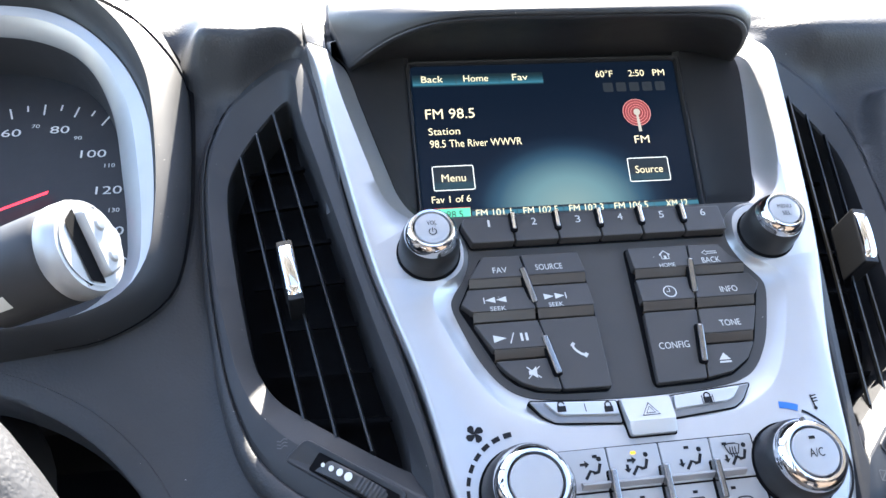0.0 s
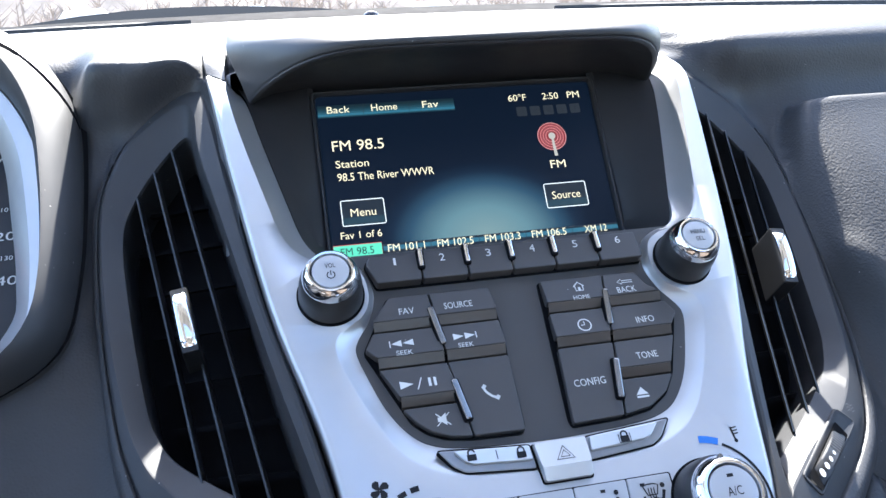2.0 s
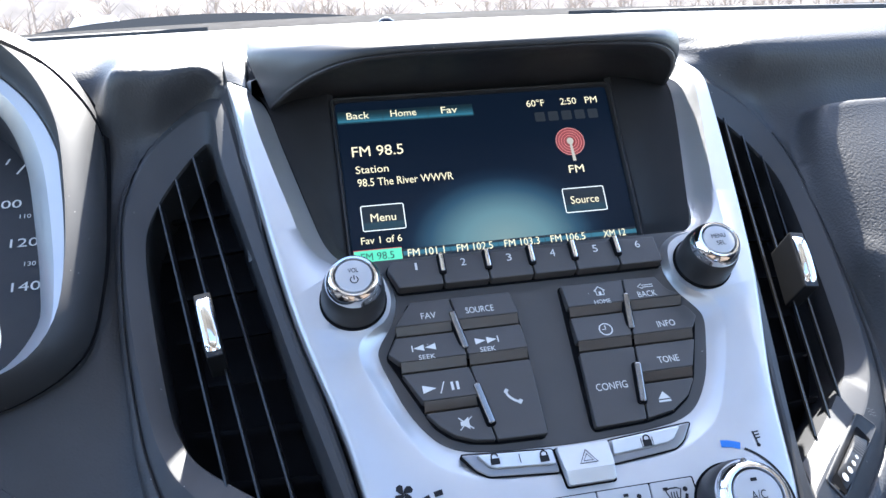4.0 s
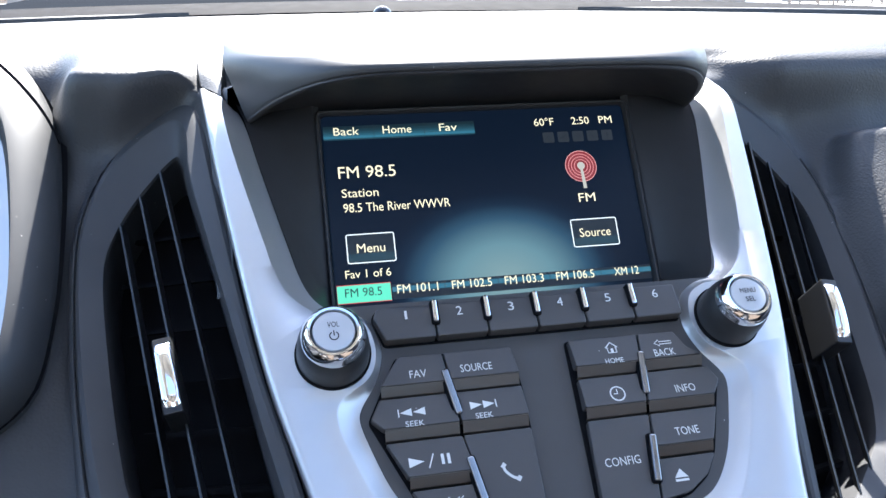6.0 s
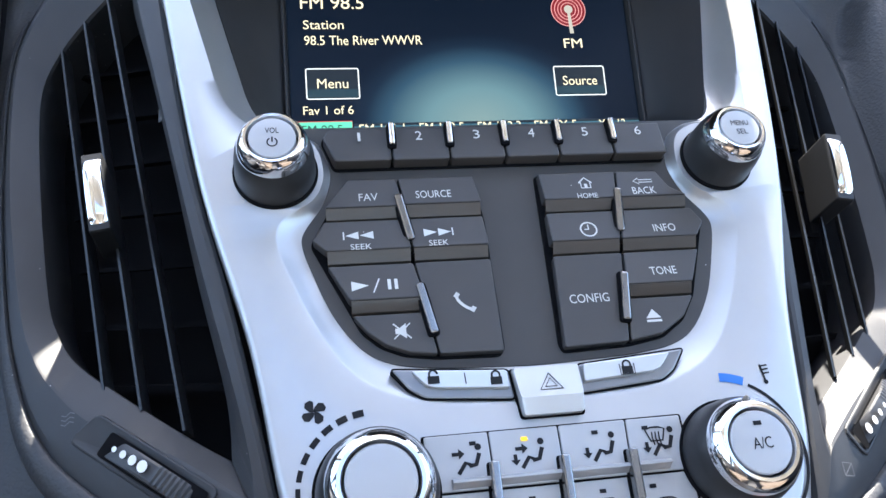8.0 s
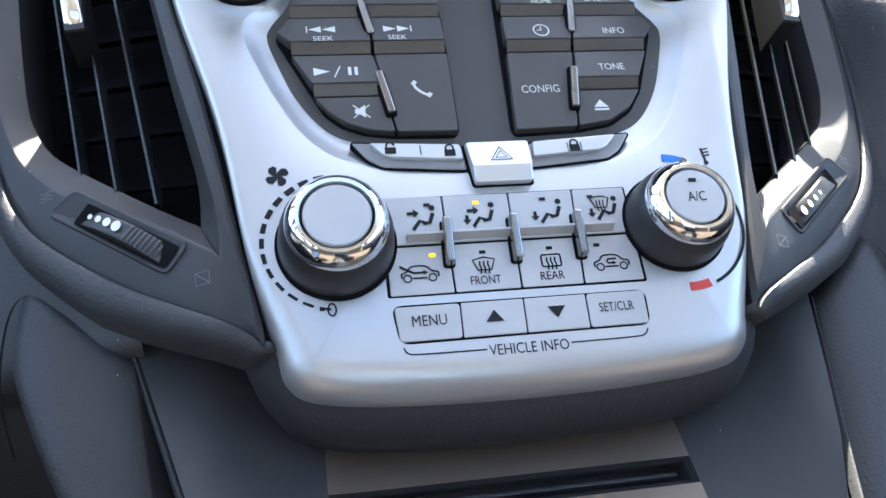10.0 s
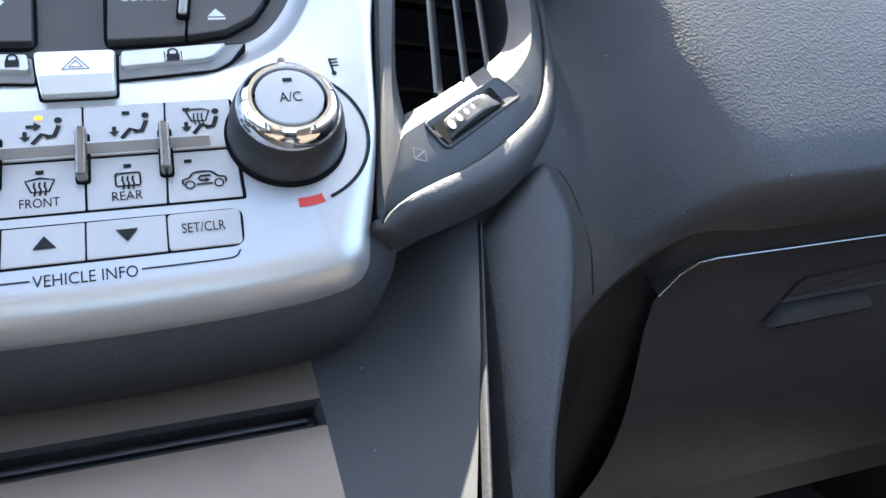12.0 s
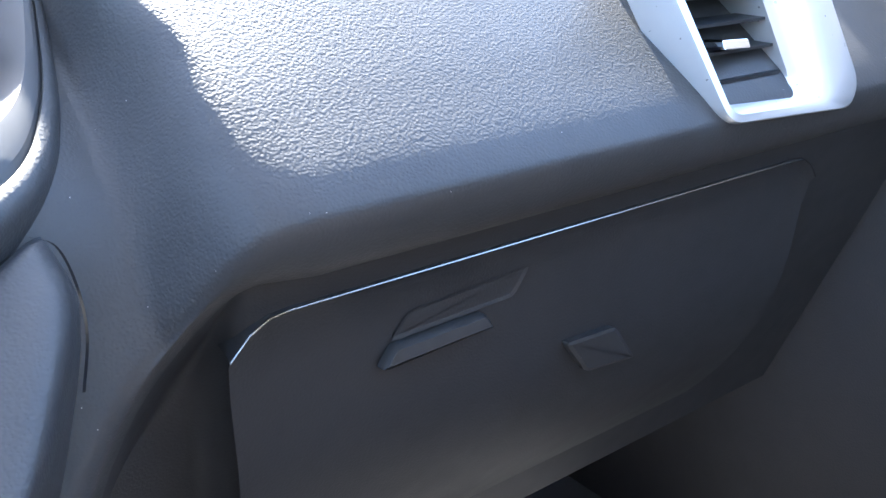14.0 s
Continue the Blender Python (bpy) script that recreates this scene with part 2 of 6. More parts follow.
def dash_section(x):
    """The dashboard's outline at x, as points of forward and up."""
    a0, out = abs(x), []
    ease = lambda t: max(0, min(1, t)) ** 2 * (3 - 2 * max(0, min(1, t)))  # noqa: E731
    nose = max(0, min(1, (x - 0.18) / 0.08))
    knee = ease((-0.19 - x) / 0.05)
    by_hood = ease((-0.203 - x) / 0.022)
    roll = ease((0.196 - a0) / 0.035) if x > 0 else ease((0.158 - a0) / 0.022)
    for i, (f, u) in enumerate(PROFILE):
        p = Vector((f, u))
        if 2 < i < 8:
            # beside the stack the top rolls smoothly down to the vents
            p = p.lerp(Vector(((0.172, 0.1025), (0.151, 0.0925), (0.1405, 0.0845), (0.1285, 0.0705), (0.111, 0.047))[i - 3]), roll)
        if i < 3:
            p.y -= 0.035 * a0 * a0
        if 5 < i < 13:
            p += INTO * (0.4 * min(0, max(a0, 0.12) - 0.2) + 0.008 * ease((0.25 - a0) / 0.05))
        if i == 5:
            p -= INTO * 0.009 * (1 - roll) * ease((-0.135 - x) / 0.02) * ease((x + 0.218) / 0.02)
        if i == 0:
            p.y += 0.010 * min(x, 0.16) - 0.004
        if 8 < i < 15:
            p += INTO * (0.006, 0.013, 0.016, 0.016, 0.014, 0.01)[i - 9] * knee
        if i in (3, 4, 5, 6):
            p += INTO * (0.009, 0.025, 0.028, 0.011)[i - 3] * by_hood
        if i in (11, 12, 13):
            p += Vector(((-0.0107, -0.0031), (-0.0107, -0.0031), (-0.006, -0.003))[i - 11]) * nose
        if i > 10:
            p += (Vector((-0.010, -0.150)) if i < 15 else Vector((-0.012, -0.10))) * min(1, 0.32 * (max(0, 0.23 - x) / 0.0565) ** 2) * ease((x - 0.1) / 0.05) * (0.75, 0.95, 1.0, 1.0, 0.9, 0.8, 0.6, 0.3)[i - 11]
        if i > 13:
            p += INTO * 0.035 * ease((0.236 - x) / 0.02) * ease((x - 0.1) / 0.05)
        out.append(p)
    line = spline(out, 14)
    # the passenger's pad swells out of the face, with a crisp upper edge
    for p in line:
        z = p.dot(ALONG)
        bow = 0.029 - 0.25 * (max(z, -0.16) + 0.07) ** 2
        p -= INTO * bow * ease((x - 0.196 - 0.42 * max(0, z - 0.05)) / (0.009 + 0.036 * ease((0.02 - z) / 0.1))) * ease((0.119 - z) / 0.015) * ease((z + 0.176) / 0.022)
    return line


BEZEL_OUT = [(146, 146), (160, 149), (186, 129), (199, 102), (203.5, 70), (199.5, 8), (191, -46), (183, -75), (173, -97), (158, -114), (128, -137), (92, -158),
             (85, -163), (91, -130), (105, -62), (119, -6), (131, 62), (139.5, 118)]
BEZEL_IN = [(153.5, 115), (158.5, 118), (173, 102), (185, 83), (191, 60), (186, 12), (177.5, -38), (172, -55), (164, -68), (149, -81.5), (122, -103), (107.5, -113.5),
            (106, -113), (108, -92), (118.5, -47), (130, 8), (142, 62), (150.5, 96)]
CREASE = [0.6, 0.35, 0.2, 0.18, 0.18, 0.25, 0.38, 0.46, 0.56, 0.58, 0.72, 0.66, 0.62, 0.6, 0.75, 0.8, 0.85, 0.8]   # where the face folds into the chamfer


def vent_depth(a0):
    return max(0.0035, 0.004 + 0.4 * (a0 - 0.1))


def bezel_depth(a0, z):
    # the bezel leans back towards its top
    return vent_depth(a0) + 0.12 * max(0, z) ** 2 + 0.5 * max(0, z - 0.055) ** 2


HOOD_LINE = [(-420, 250), (-336, 245), (-300, 236), (-262, 214), (-236, 188), (-220, 156), (-214, 130), (-211, 80), (-211.5, 34), (-219, -3), (-246, -24), (-278, -30), (-330, -34), (-420, -34)]


def inside(p, loop):
    hit, k = False, len(loop)
    for i in range(k):
        (x1, z1), (x2, z2) = loop[i - 1], loop[i]
        if (z1 > p[1]) != (z2 > p[1]) and p[0] < (x2 - x1) * (p[1] - z1) / (z2 - z1) + x1:
            hit = not hit
    return hit


def build_dash():
    dash = thing("dashboard", "grained black vinyl dashboard, sunlit on top", "dashboard", CAR, kind="structure")
    bm = bmesh.new()
    xs = [-0.76 + 0.01 * i for i in range(36)] + [-0.40 + 0.004 * i for i in range(65)] + [-0.136 + 0.008 * i for i in range(40)] + [0.184 + 0.003 * i for i in range(31)] + [0.280 + 0.008 * i for i in range(61)]
    rows = [[bm.verts.new((x, p.x, p.y)) for p in dash_section(x)] for x in xs]
    for r, s in zip(rows, rows[1:]):
        bridge(bm, r, s, False)
    # round each vent the skin closes up to the bezel and dives under it
    line = np.array([tuple(p) for p in spline(mm(BEZEL_OUT), 5, True)])
    ahead = np.roll(line, -1, 0) - line
    for v in (v for row in rows for v in row):
        a0, y, z = abs(v.co.x), v.co.y * INTO.x + v.co.z * INTO.y, v.co.y * ALONG.x + v.co.z * ALONG.y
        if not (0.07 < a0 < 0.24 and -0.03 < z < 0.185 and y < 0.09):
            continue
        away = np.array((a0, z)) - line
        t = np.clip((away * ahead).sum(1) / (ahead * ahead).sum(1), 0, 1)
        d = float(np.linalg.norm(away - ahead * t[:, None], axis=1).min())
        near = max(0, min(1, 1 - d / (0.022 if v.co.x > -0.148 else 0.008))) ** 2 * min(1, (z + 0.03) / 0.04)
        want = bezel_depth(a0, min(z, 0.145)) + 0.0011
        if inside((a0, z), line):
            near, want = min(1, (z + 0.03) / 0.04), want + min(0.006, 0.8 * d)
        shift = (want - y) * near
        v.co.y += shift * INTO.x
        v.co.z += shift * INTO.y
    ellipse = lambda k, grow=0.0: (-0.362 + (0.146 + grow) * math.cos(k), -0.150 + (0.112 + grow) * math.sin(k))  # noqa: E731
    shaft = [Vector(ellipse(2 * math.pi * i / 48, 0.004)) for i in range(48)]
    hole = inset(mm(BEZEL_OUT), 0.007)
    hood = inset(mm(HOOD_LINE), 0.006)
    gone = []
    for f in bm.faces:
        c = f.calc_center_median()
        z = c.y * ALONG.x + c.z * ALONG.y
        if (abs(c.x) < 0.128 and -0.5 < z < 0.146) or inside((abs(c.x), z), hole) or (c.x < -0.21 and inside((c.x, z), hood) and c.y < 0.3) or (c.x < -0.2 and inside((c.x, z), shaft) and c.y < 0.1):
            gone.append(f)
    bmesh.ops.delete(bm, geom=gone, context="FACES")
    # below the nose on the passenger's side the skin takes the darker GLOVE material
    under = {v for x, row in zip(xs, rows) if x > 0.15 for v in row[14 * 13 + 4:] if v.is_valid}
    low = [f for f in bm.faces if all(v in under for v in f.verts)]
    knee = bmesh.new()
    known = {}
    for f in low:
        knee.faces.new([known[v] if v in known else known.setdefault(v, knee.verts.new(v.co)) for v in f.verts])
    bmesh.ops.delete(bm, geom=low, context="FACES")
    part("skin", fixed(bm), DASH, dash, smooth=True, sharp=60)
    part("knee_panel", fixed(knee), GLOVE, dash, "darker lower skin below the pad", smooth=True, sharp=60)

    def on_skin(x, z):
        line = sorted((p.dot(ALONG), p.dot(INTO)) for p in dash_section(x)[70:])
        return float(np.interp(z, [q[0] for q in line], [q[1] for q in line]))
    # moulded edge of the opening for the steering column
    bm = bmesh.new()
    rows = []
    for i in range(97):
        row = []
        for grow, dy in ((0.012, 0.0012), (0.011, -0.0006), (0.002, -0.0008), (0.0, 0.0006), (-0.001, 0.03)):
            x, z = ellipse(2 * math.pi * i / 96, grow)
            y = on_skin(x, z) + dy
            row.append(bm.verts.new((x, y * INTO.x + z * ALONG.x, y * INTO.y + z * ALONG.y)))
        rows.append(row)
    for r0, r1 in zip(rows, rows[1:]):
        bridge(bm, r0, r1, False)
    part("column_surround", fixed(bm), DASH, dash, "moulded edge round the steering column", smooth=True, sharp=50)
    return dash


dashboard = build_dash()


# ---- screen brow ----
def lean(z):
    """How far the stack bends back above the screen's upper edge."""
    t = max(0.0, z - 0.103)
    return 0.65 * (t * t / 0.048 if t < 0.024 else t - 0.012)


def build_brow():
    brow = thing("screen_brow", "grained black brow shading the radio screen, sunlit on top", "visor")
    inv = STACK.inverted() @ CAR
    half = []
    for i in range(46):
        u = i / 45 if i < 45 else 1.0
        u = 1 - (1 - u) ** 1.6
        x = 0.1186 * u - 0.002 * math.sin(math.pi * max(0, (u - 0.6) / 0.4))
        half.append(Vector((x, -0.062 + 0.0745 * u**6, 0.0815 + 0.0385 * u**6)))
    edge = [Vector((-p.x, p.y, p.z)) for p in half[:0:-1]] + half
    bm = bmesh.new()
    rows = []
    for p in edge:
        c = inv.inverted() @ p
        k = max(0, (abs(p.x) - 0.085) / 0.0336)
        s = 1 if p.x > 0 else -1
        top = 0.1075 - 0.002 * k
        h = max(0.005, top - c.z)
        line = [(0, c.y, c.z), (0.12, c.y - 0.0012, c.z + 0.10 * h), (0.5, c.y - 0.0010 + 0.02 * h, c.z + 0.45 * h), (1.0, c.y + 0.003 + 0.16 * h, c.z + 0.82 * h), (1.0, c.y + 0.011 + 0.30 * h, c.z + 1.02 * h),
                (1.05, min(0.135, c.y + 0.055), top + 0.0055), (1.0, 0.160, 0.1125), (1.0, 0.205, 0.1112), (1.0, 0.27, 0.103)]
        rows.append([bm.verts.new(inv @ v) for v in spline([Vector((c.x + 0.0095 * s * k * k * dx, f, z)) for dx, f, z in line], 6)])
    for a0, b0 in zip(rows, rows[1:]):
        bridge(bm, a0, b0, False)
    # the two ends close against the dashboard
    for row in (rows[0], rows[-1]):
        deep = [bm.verts.new(inv @ Vector((q.x * 0.985, 0.19 + 0.2 * (q.z - 0.09), q.z - 0.02))) for q in (inv.inverted() @ v.co for v in row)]
        bridge(bm, row, deep, False)
    part("brow_shell", fixed(bm), TRIM, brow, smooth=True, sharp=60)
    # thin lip and the smooth underside that runs back to the screen
    bm, low = bmesh.new(), bmesh.new()
    lips, rows = [], []
    for p in edge:
        k = max(-1, min(1, p.x / 0.1186))
        e0 = abs(k) ** 8
        lips.append([bm.verts.new(p + v) for v in (Vector((0, 0.0002, 0.0002)), Vector((-0.0002 * k, 0.0004, -0.0007)), Vector((-0.0010 * k, 0.0014, -0.0008)), Vector((-0.0018 * k, 0.0030, 0.0002)))])
        q = Vector((k * 0.109, 0.026, 0.1345))
        a0 = p + Vector((-0.0014 * k, 0.0020, -0.0004))
        mid = a0.lerp(q, 0.5) + Vector((0, -0.004, 0.006)) * (1 - e0)
        rows.append([low.verts.new(v) for v in spline([a0, a0.lerp(mid, 0.5) + Vector((0, 0, 0.002)) * (1 - e0), mid, q], 4)])
    for a0, b0 in zip(lips, lips[1:]):
        bridge(bm, a0, b0, False)
    for a0, b0 in zip(rows, rows[1:]):
        bridge(low, a0, b0, False)
    for s in (-1, 1):
        gap = bmesh.new()
        rows = [[gap.verts.new((s * x, y + dy, z)) for x, dy in ((0.1320, 0.0), (0.1250, 0.004), (0.1130, 0.006))] for z, y in ((0.118, 0.017), (0.135, 0.0235), (0.155, 0.0345), (0.176, 0.045), (0.205, 0.066))]
        for a0, b0 in zip(rows, rows[1:]):
            bridge(gap, a0, b0, False)
        part("end_gap", fixed(gap), GAP, brow)
    part("front_lip", fixed(bm), HOUSING, brow, "thin near-black lip", smooth=True, sharp=50)
    part("underside", fixed(low), HOUSING, brow, "smooth near-black underside", smooth=True, sharp=60)
    return brow


build_brow()

# ---- silver centre fascia ----
INNER = [(-123.5, 133), (-120, 118), (-114.3, 91), (-103.0, 44), (-97.0, 21), (-90.5, 10.5), (-80, 7.5), (-71.5, 1), (-68, -10), (-68.5, -18), (-72, -27), (-78, -36),
         (-79.5, -42), (-76.5, -53), (-70, -70), (-61, -83), (-51, -89), (-36, -91.5), (-18, -92.5)]
GROOVE = [(-130.4, 137), (-129.6, 118), (-124.4, 88), (-113.4, 42), (-107.0, 19), (-95, 6.5), (-82, 4), (-74, -1), (-71, -10), (-71.5, -19), (-76, -26.5), (-87.5, -34),
          (-89, -44), (-84, -59), (-77.5, -74), (-69, -89), (-58, -99), (-40, -106), (-20, -108)]
OUTER = [(-143, 155), (-139.8, 131), (-135.2, 97), (-128.5, 54), (-115.5, -18), (-99, -80), (-90, -132), (-83, -163), (-79, -177), (-68, -183.5), (-40, -186.5)]


def both_sides(half, middle):
    return half + [middle] + [(-x, z) for x, z in reversed(half)]


def build_fascia():
    fascia = thing("centre_fascia", "silver-painted plastic fascia of the centre stack, lightly dusty", "fascia")
    inner, groove = spline(mm(both_sides(INNER, (0, -93))), 6), spline(mm(both_sides(GROOVE, (0, -108.5))), 6)
    outer = spline(mm(both_sides(OUTER, (0, -187.5))), 8)
    bm = bmesh.new()
    # the flat, with rolled edges: the lower lip has the larger radius
    closed = outer + [groove[-1], groove[0]]
    soft = lambda t: max(0, min(1, t)) ** 2 * (3 - 2 * max(0, min(1, t)))  # noqa: E731
    radius = [0.0026 + 0.010 * soft((-0.120 - p.y) / 0.06) for p in outer] + [0, 0]
    loops = []
    for s, dy in ((1.0, 0.0), (0.62, 0.07), (0.3, 0.28), (0.08, 0.62), (0.0, 1.0)):
        pts = inset(closed, [r * s for r in radius])[: len(outer)]
        loops.append([bm.verts.new((p.x, r * dy, p.y)) for p, r in zip(pts, radius)])
    loops.append([bm.verts.new((p.x, 0.016 + r, p.y)) for p, r in zip(outer, radius)])
    for a0, b0 in zip(loops, loops[1:]):
        bridge(bm, a0, b0, False)
    g = [bm.verts.new((p.x, 0.0, p.y)) for p in groove]
    for f in bm.faces:
        f.smooth = True
    # the flat, laced between the inner and the outer line
    k, n = len(loops[0]), len(g)
    i = j = 0
    while i < k - 1 or j < n - 1:
        if j == n - 1 or (i < k - 1 and (loops[0][i + 1].co - g[j].co).length < (loops[0][i].co - g[j + 1].co).length):
            bm.faces.new((loops[0][i], loops[0][i + 1], g[j]))
            i += 1
        else:
            bm.faces.new((loops[0][i], g[j + 1], g[j]))
            j += 1
    # the scooped band down to the radio panel
    steps = []
    for s, dy in ((0.0, 0.0), (0.12, 0.0007), (0.4, 0.0024), (0.75, 0.0040), (1.0, 0.0046)):
        steps.append([bm.verts.new((p.x + (q.x - p.x) * s, dy * (1 + 1.3 * max(0, min(1, (p.y - 0.01) / 0.02))), p.y + (q.y - p.y) * s)) for p, q in zip(groove, inner)] if s else g)
    steps.append([bm.verts.new((p.x, 0.012, p.y)) for p in inner])
    for a0, b0 in zip(steps, steps[1:]):
        bridge(bm, a0, b0, False)
    for v in bm.verts:
        v.co.y += lean(v.co.z)
    part("fascia_plate", fixed(bm), SILVER, fascia, smooth=True, sharp=50)
    for s in (-1, 1):
        # dark ear that carries the arm's line up into the dashboard
        bm = bmesh.new()
        rows = []
        outer_line = spline([(-0.1428, 0.0268, 0.1556), (-0.1447, 0.0295, 0.170), (-0.1462, 0.0365, 0.188), (-0.147, 0.050, 0.206)], 5)
        inner_line = spline([(-0.1300, 0.0146, 0.1375), (-0.1302, 0.0225, 0.156), (-0.1304, 0.0330, 0.176), (-0.132, 0.052, 0.205)], 5)
        for p, q in zip(outer_line, inner_line):
            row = [p + Vector((-0.0008, 0.02, 0.004)), p + Vector((0, 0.0015, 0)), p.lerp(q, 0.08) + Vector((0, -0.0006, 0)), p.lerp(q, 0.5) + Vector((0, -0.0012, 0)), p.lerp(q, 0.92) + Vector((0, -0.0006, 0)), q + Vector((0, 0.0015, 0)), q + Vector((0.0012, 0.03, 0))]
            rows.append([bm.verts.new((-s * v.x, v.y, v.z)) for v in row])
        for a0, b0 in zip(rows, rows[1:]):
            bridge(bm, a0, b0, False)
        part("ear", fixed(bm), DASH, fascia, "grained black ear above the silver arm", smooth=True)
    # printed scales round the two climate knobs
    bm = bmesh.new()
    for i in range(13):
        a0 = 96 + 13.1 * i
        w = 0.0023 - 0.00012 * i
        part("scale_dash", faced(stroke(bmesh.new(), arc(-0.060, -0.1310, 0.0246, a0, a0 + 8.6, 4), w, -0.0002)), DARK_INK, fascia)
    stroke(bm, [(-0.0672, -0.1553), (-0.0656, -0.1554)], 0.0008, -0.0002)
    oval = [(-0.0632 + 0.0013 * math.cos(i * math.pi / 8), -0.1555 + 0.0021 * math.sin(i * math.pi / 8)) for i in range(16)]
    stroke(bm, oval, 0.0006, -0.0002, True)
    part("zero_mark", faced(bm), DARK_INK, fascia)
    bm = bmesh.new()
    for i in range(4):
        # fan sign
        c, d = math.cos(i * math.pi / 2 + 0.4), math.sin(i * math.pi / 2 + 0.4)
        blade = [(-0.0002, 0.0002), (0.0008, 0.0014), (0.0026, 0.0022), (0.0040, 0.0014), (0.0042, -0.0004), (0.0032, -0.0012), (0.0016, -0.0006)]
        fill(bm, [(-0.0785 + u * c - v * d, -0.1050 + u * d + v * c) for u, v in blade], -0.0002)
    part("fan_sign", faced(bm), DARK_INK, fascia, "dark printed fan sign")
    bm = bmesh.new()
    stroke(bm, arc(0.0605, -0.1310, 0.0268, 66, 85, 6), 0.0032, -0.0002)
    part("cold_mark", faced(bm), BLUE_INK, fascia, "blue printed cold mark")
    bm = bmesh.new()
    stroke(bm, arc(0.0605, -0.1310, 0.0255, 269, 287, 6), 0.0032, -0.0002)
    part("warm_mark", faced(bm), RED_INK, fascia, "red printed warm mark")
    bm = bmesh.new()
    rim = [(arc(0.0605, -0.1310, 0.0262, 292 + 130 * i / 24, 292 + 130 * i / 24 + 0.01, 1)[0]) for i in range(25)]
    stroke(bm, rim, 0.0012, -0.0002)
    part("temperature_arc", faced(bm), DARK_INK, fascia)
    bm = bmesh.new()
    stroke(bm, [(0.0800, -0.1068), (0.0794, -0.1008)], 0.0008, -0.0002)
    for i in range(3):
        stroke(bm, [(0.0794, -0.1014 - 0.0014 * i), (0.0822, -0.1011 - 0.0014 * i)], 0.0006, -0.0002)
    fill(bm, arc(0.0801, -0.1072, 0.0009, 0, 330, 10), -0.0002)
    part("thermometer_sign", faced(bm), DARK_INK, fascia)
    bm = bmesh.new()
    stroke(bm, spline([(-0.0417, -0.1702), (-0.0404, -0.1722), (-0.036, -0.1728), (-0.0148, -0.1730)], 4), 0.0005, -0.0002)
    part("bracket_line", faced(bm), DARK_INK, fascia)
    bm = bmesh.new()
    stroke(bm, spline([(0.0409, -0.1702), (0.0394, -0.1722), (0.035, -0.1728), (0.0135, -0.1730)], 4), 0.0005, -0.0002)
    part("bracket_line", faced(bm), DARK_INK, fascia)
    part("vehicle_info_legend", letters("VEHICLE INFO", -0.0008, -0.1733, 0.0268, 0.0036, -0.0002), DARK_INK, fascia)
    return fascia


build_fascia()


# ---- radio screen ----
SCREEN = STACK @ pose(0, 0.034, 0.0625, math.degrees(math.atan(0.266)))


def build_housing():
    """The dark recess between the silver arms, with the screen's frame."""
    h = thing("screen_housing", "dark plastic housing sunk between the silver arms round the radio screen", "housing")
    mouth = mm([(-125, 145), (-122.5, 133), (-119.5, 118), (-114.0, 91), (-102.8, 44), (-97.0, 21), (-91, 9.0), (-80, 5.2), (80, 5.2), (91, 9.0), (97.0, 21), (102.8, 44), (114.0, 91), (119.5, 118), (122.5, 133), (125, 145)])
    back = mm([(-86, 140), (-86, 127), (-86, 110), (-86, 85), (-86, 50), (-86, 36), (-85.6, 28.5), (-82, 25.5), (82, 25.5), (85.6, 28.5), (86, 36), (86, 50), (86, 85), (86, 110), (86, 127), (86, 140)])
    depth = lambda p: 0.034 - 0.266 * (p[1] - 0.0625) - 0.001  # noqa: E731
    rings = [[(p.x, (0.0098 if p.y > 0.015 else 0.006) + lean(p.y), p.y) for p in mouth],
             [(p.x + (q.x - p.x) * 0.06, 0.0112 + lean(p.y), p.y + (q.y - p.y) * 0.06) for p, q in zip(mouth, back)],
             [(p.x + (q.x - p.x) * 0.5, (0.0112 + lean(p.y)) * 0.5 + depth(q) * 0.5 - 0.001, p.y + (q.y - p.y) * 0.5) for p, q in zip(mouth, back)],
             [(p.x, depth(p), p.y) for p in back], [(p.x, depth(p) + 0.0025, p.y) for p in inset(back, 0.003)]]
    for name, i0, i1 in (("side_wall", 0, 7), ("sill", 7, 8), ("side_wall", 8, 15)):
        bm = bmesh.new()
        rows = [[bm.verts.new(v) for v in spline([Vector(v) for v in ring], 4)[4 * i0 : 4 * i1 + 1]] for ring in rings]
        for a0, b0 in zip(rows, rows[1:]):
            bridge(bm, a0, b0, False)
        part(name, fixed(bm), HOUSING, h, smooth=True, sharp=30)
    return h


build_housing()


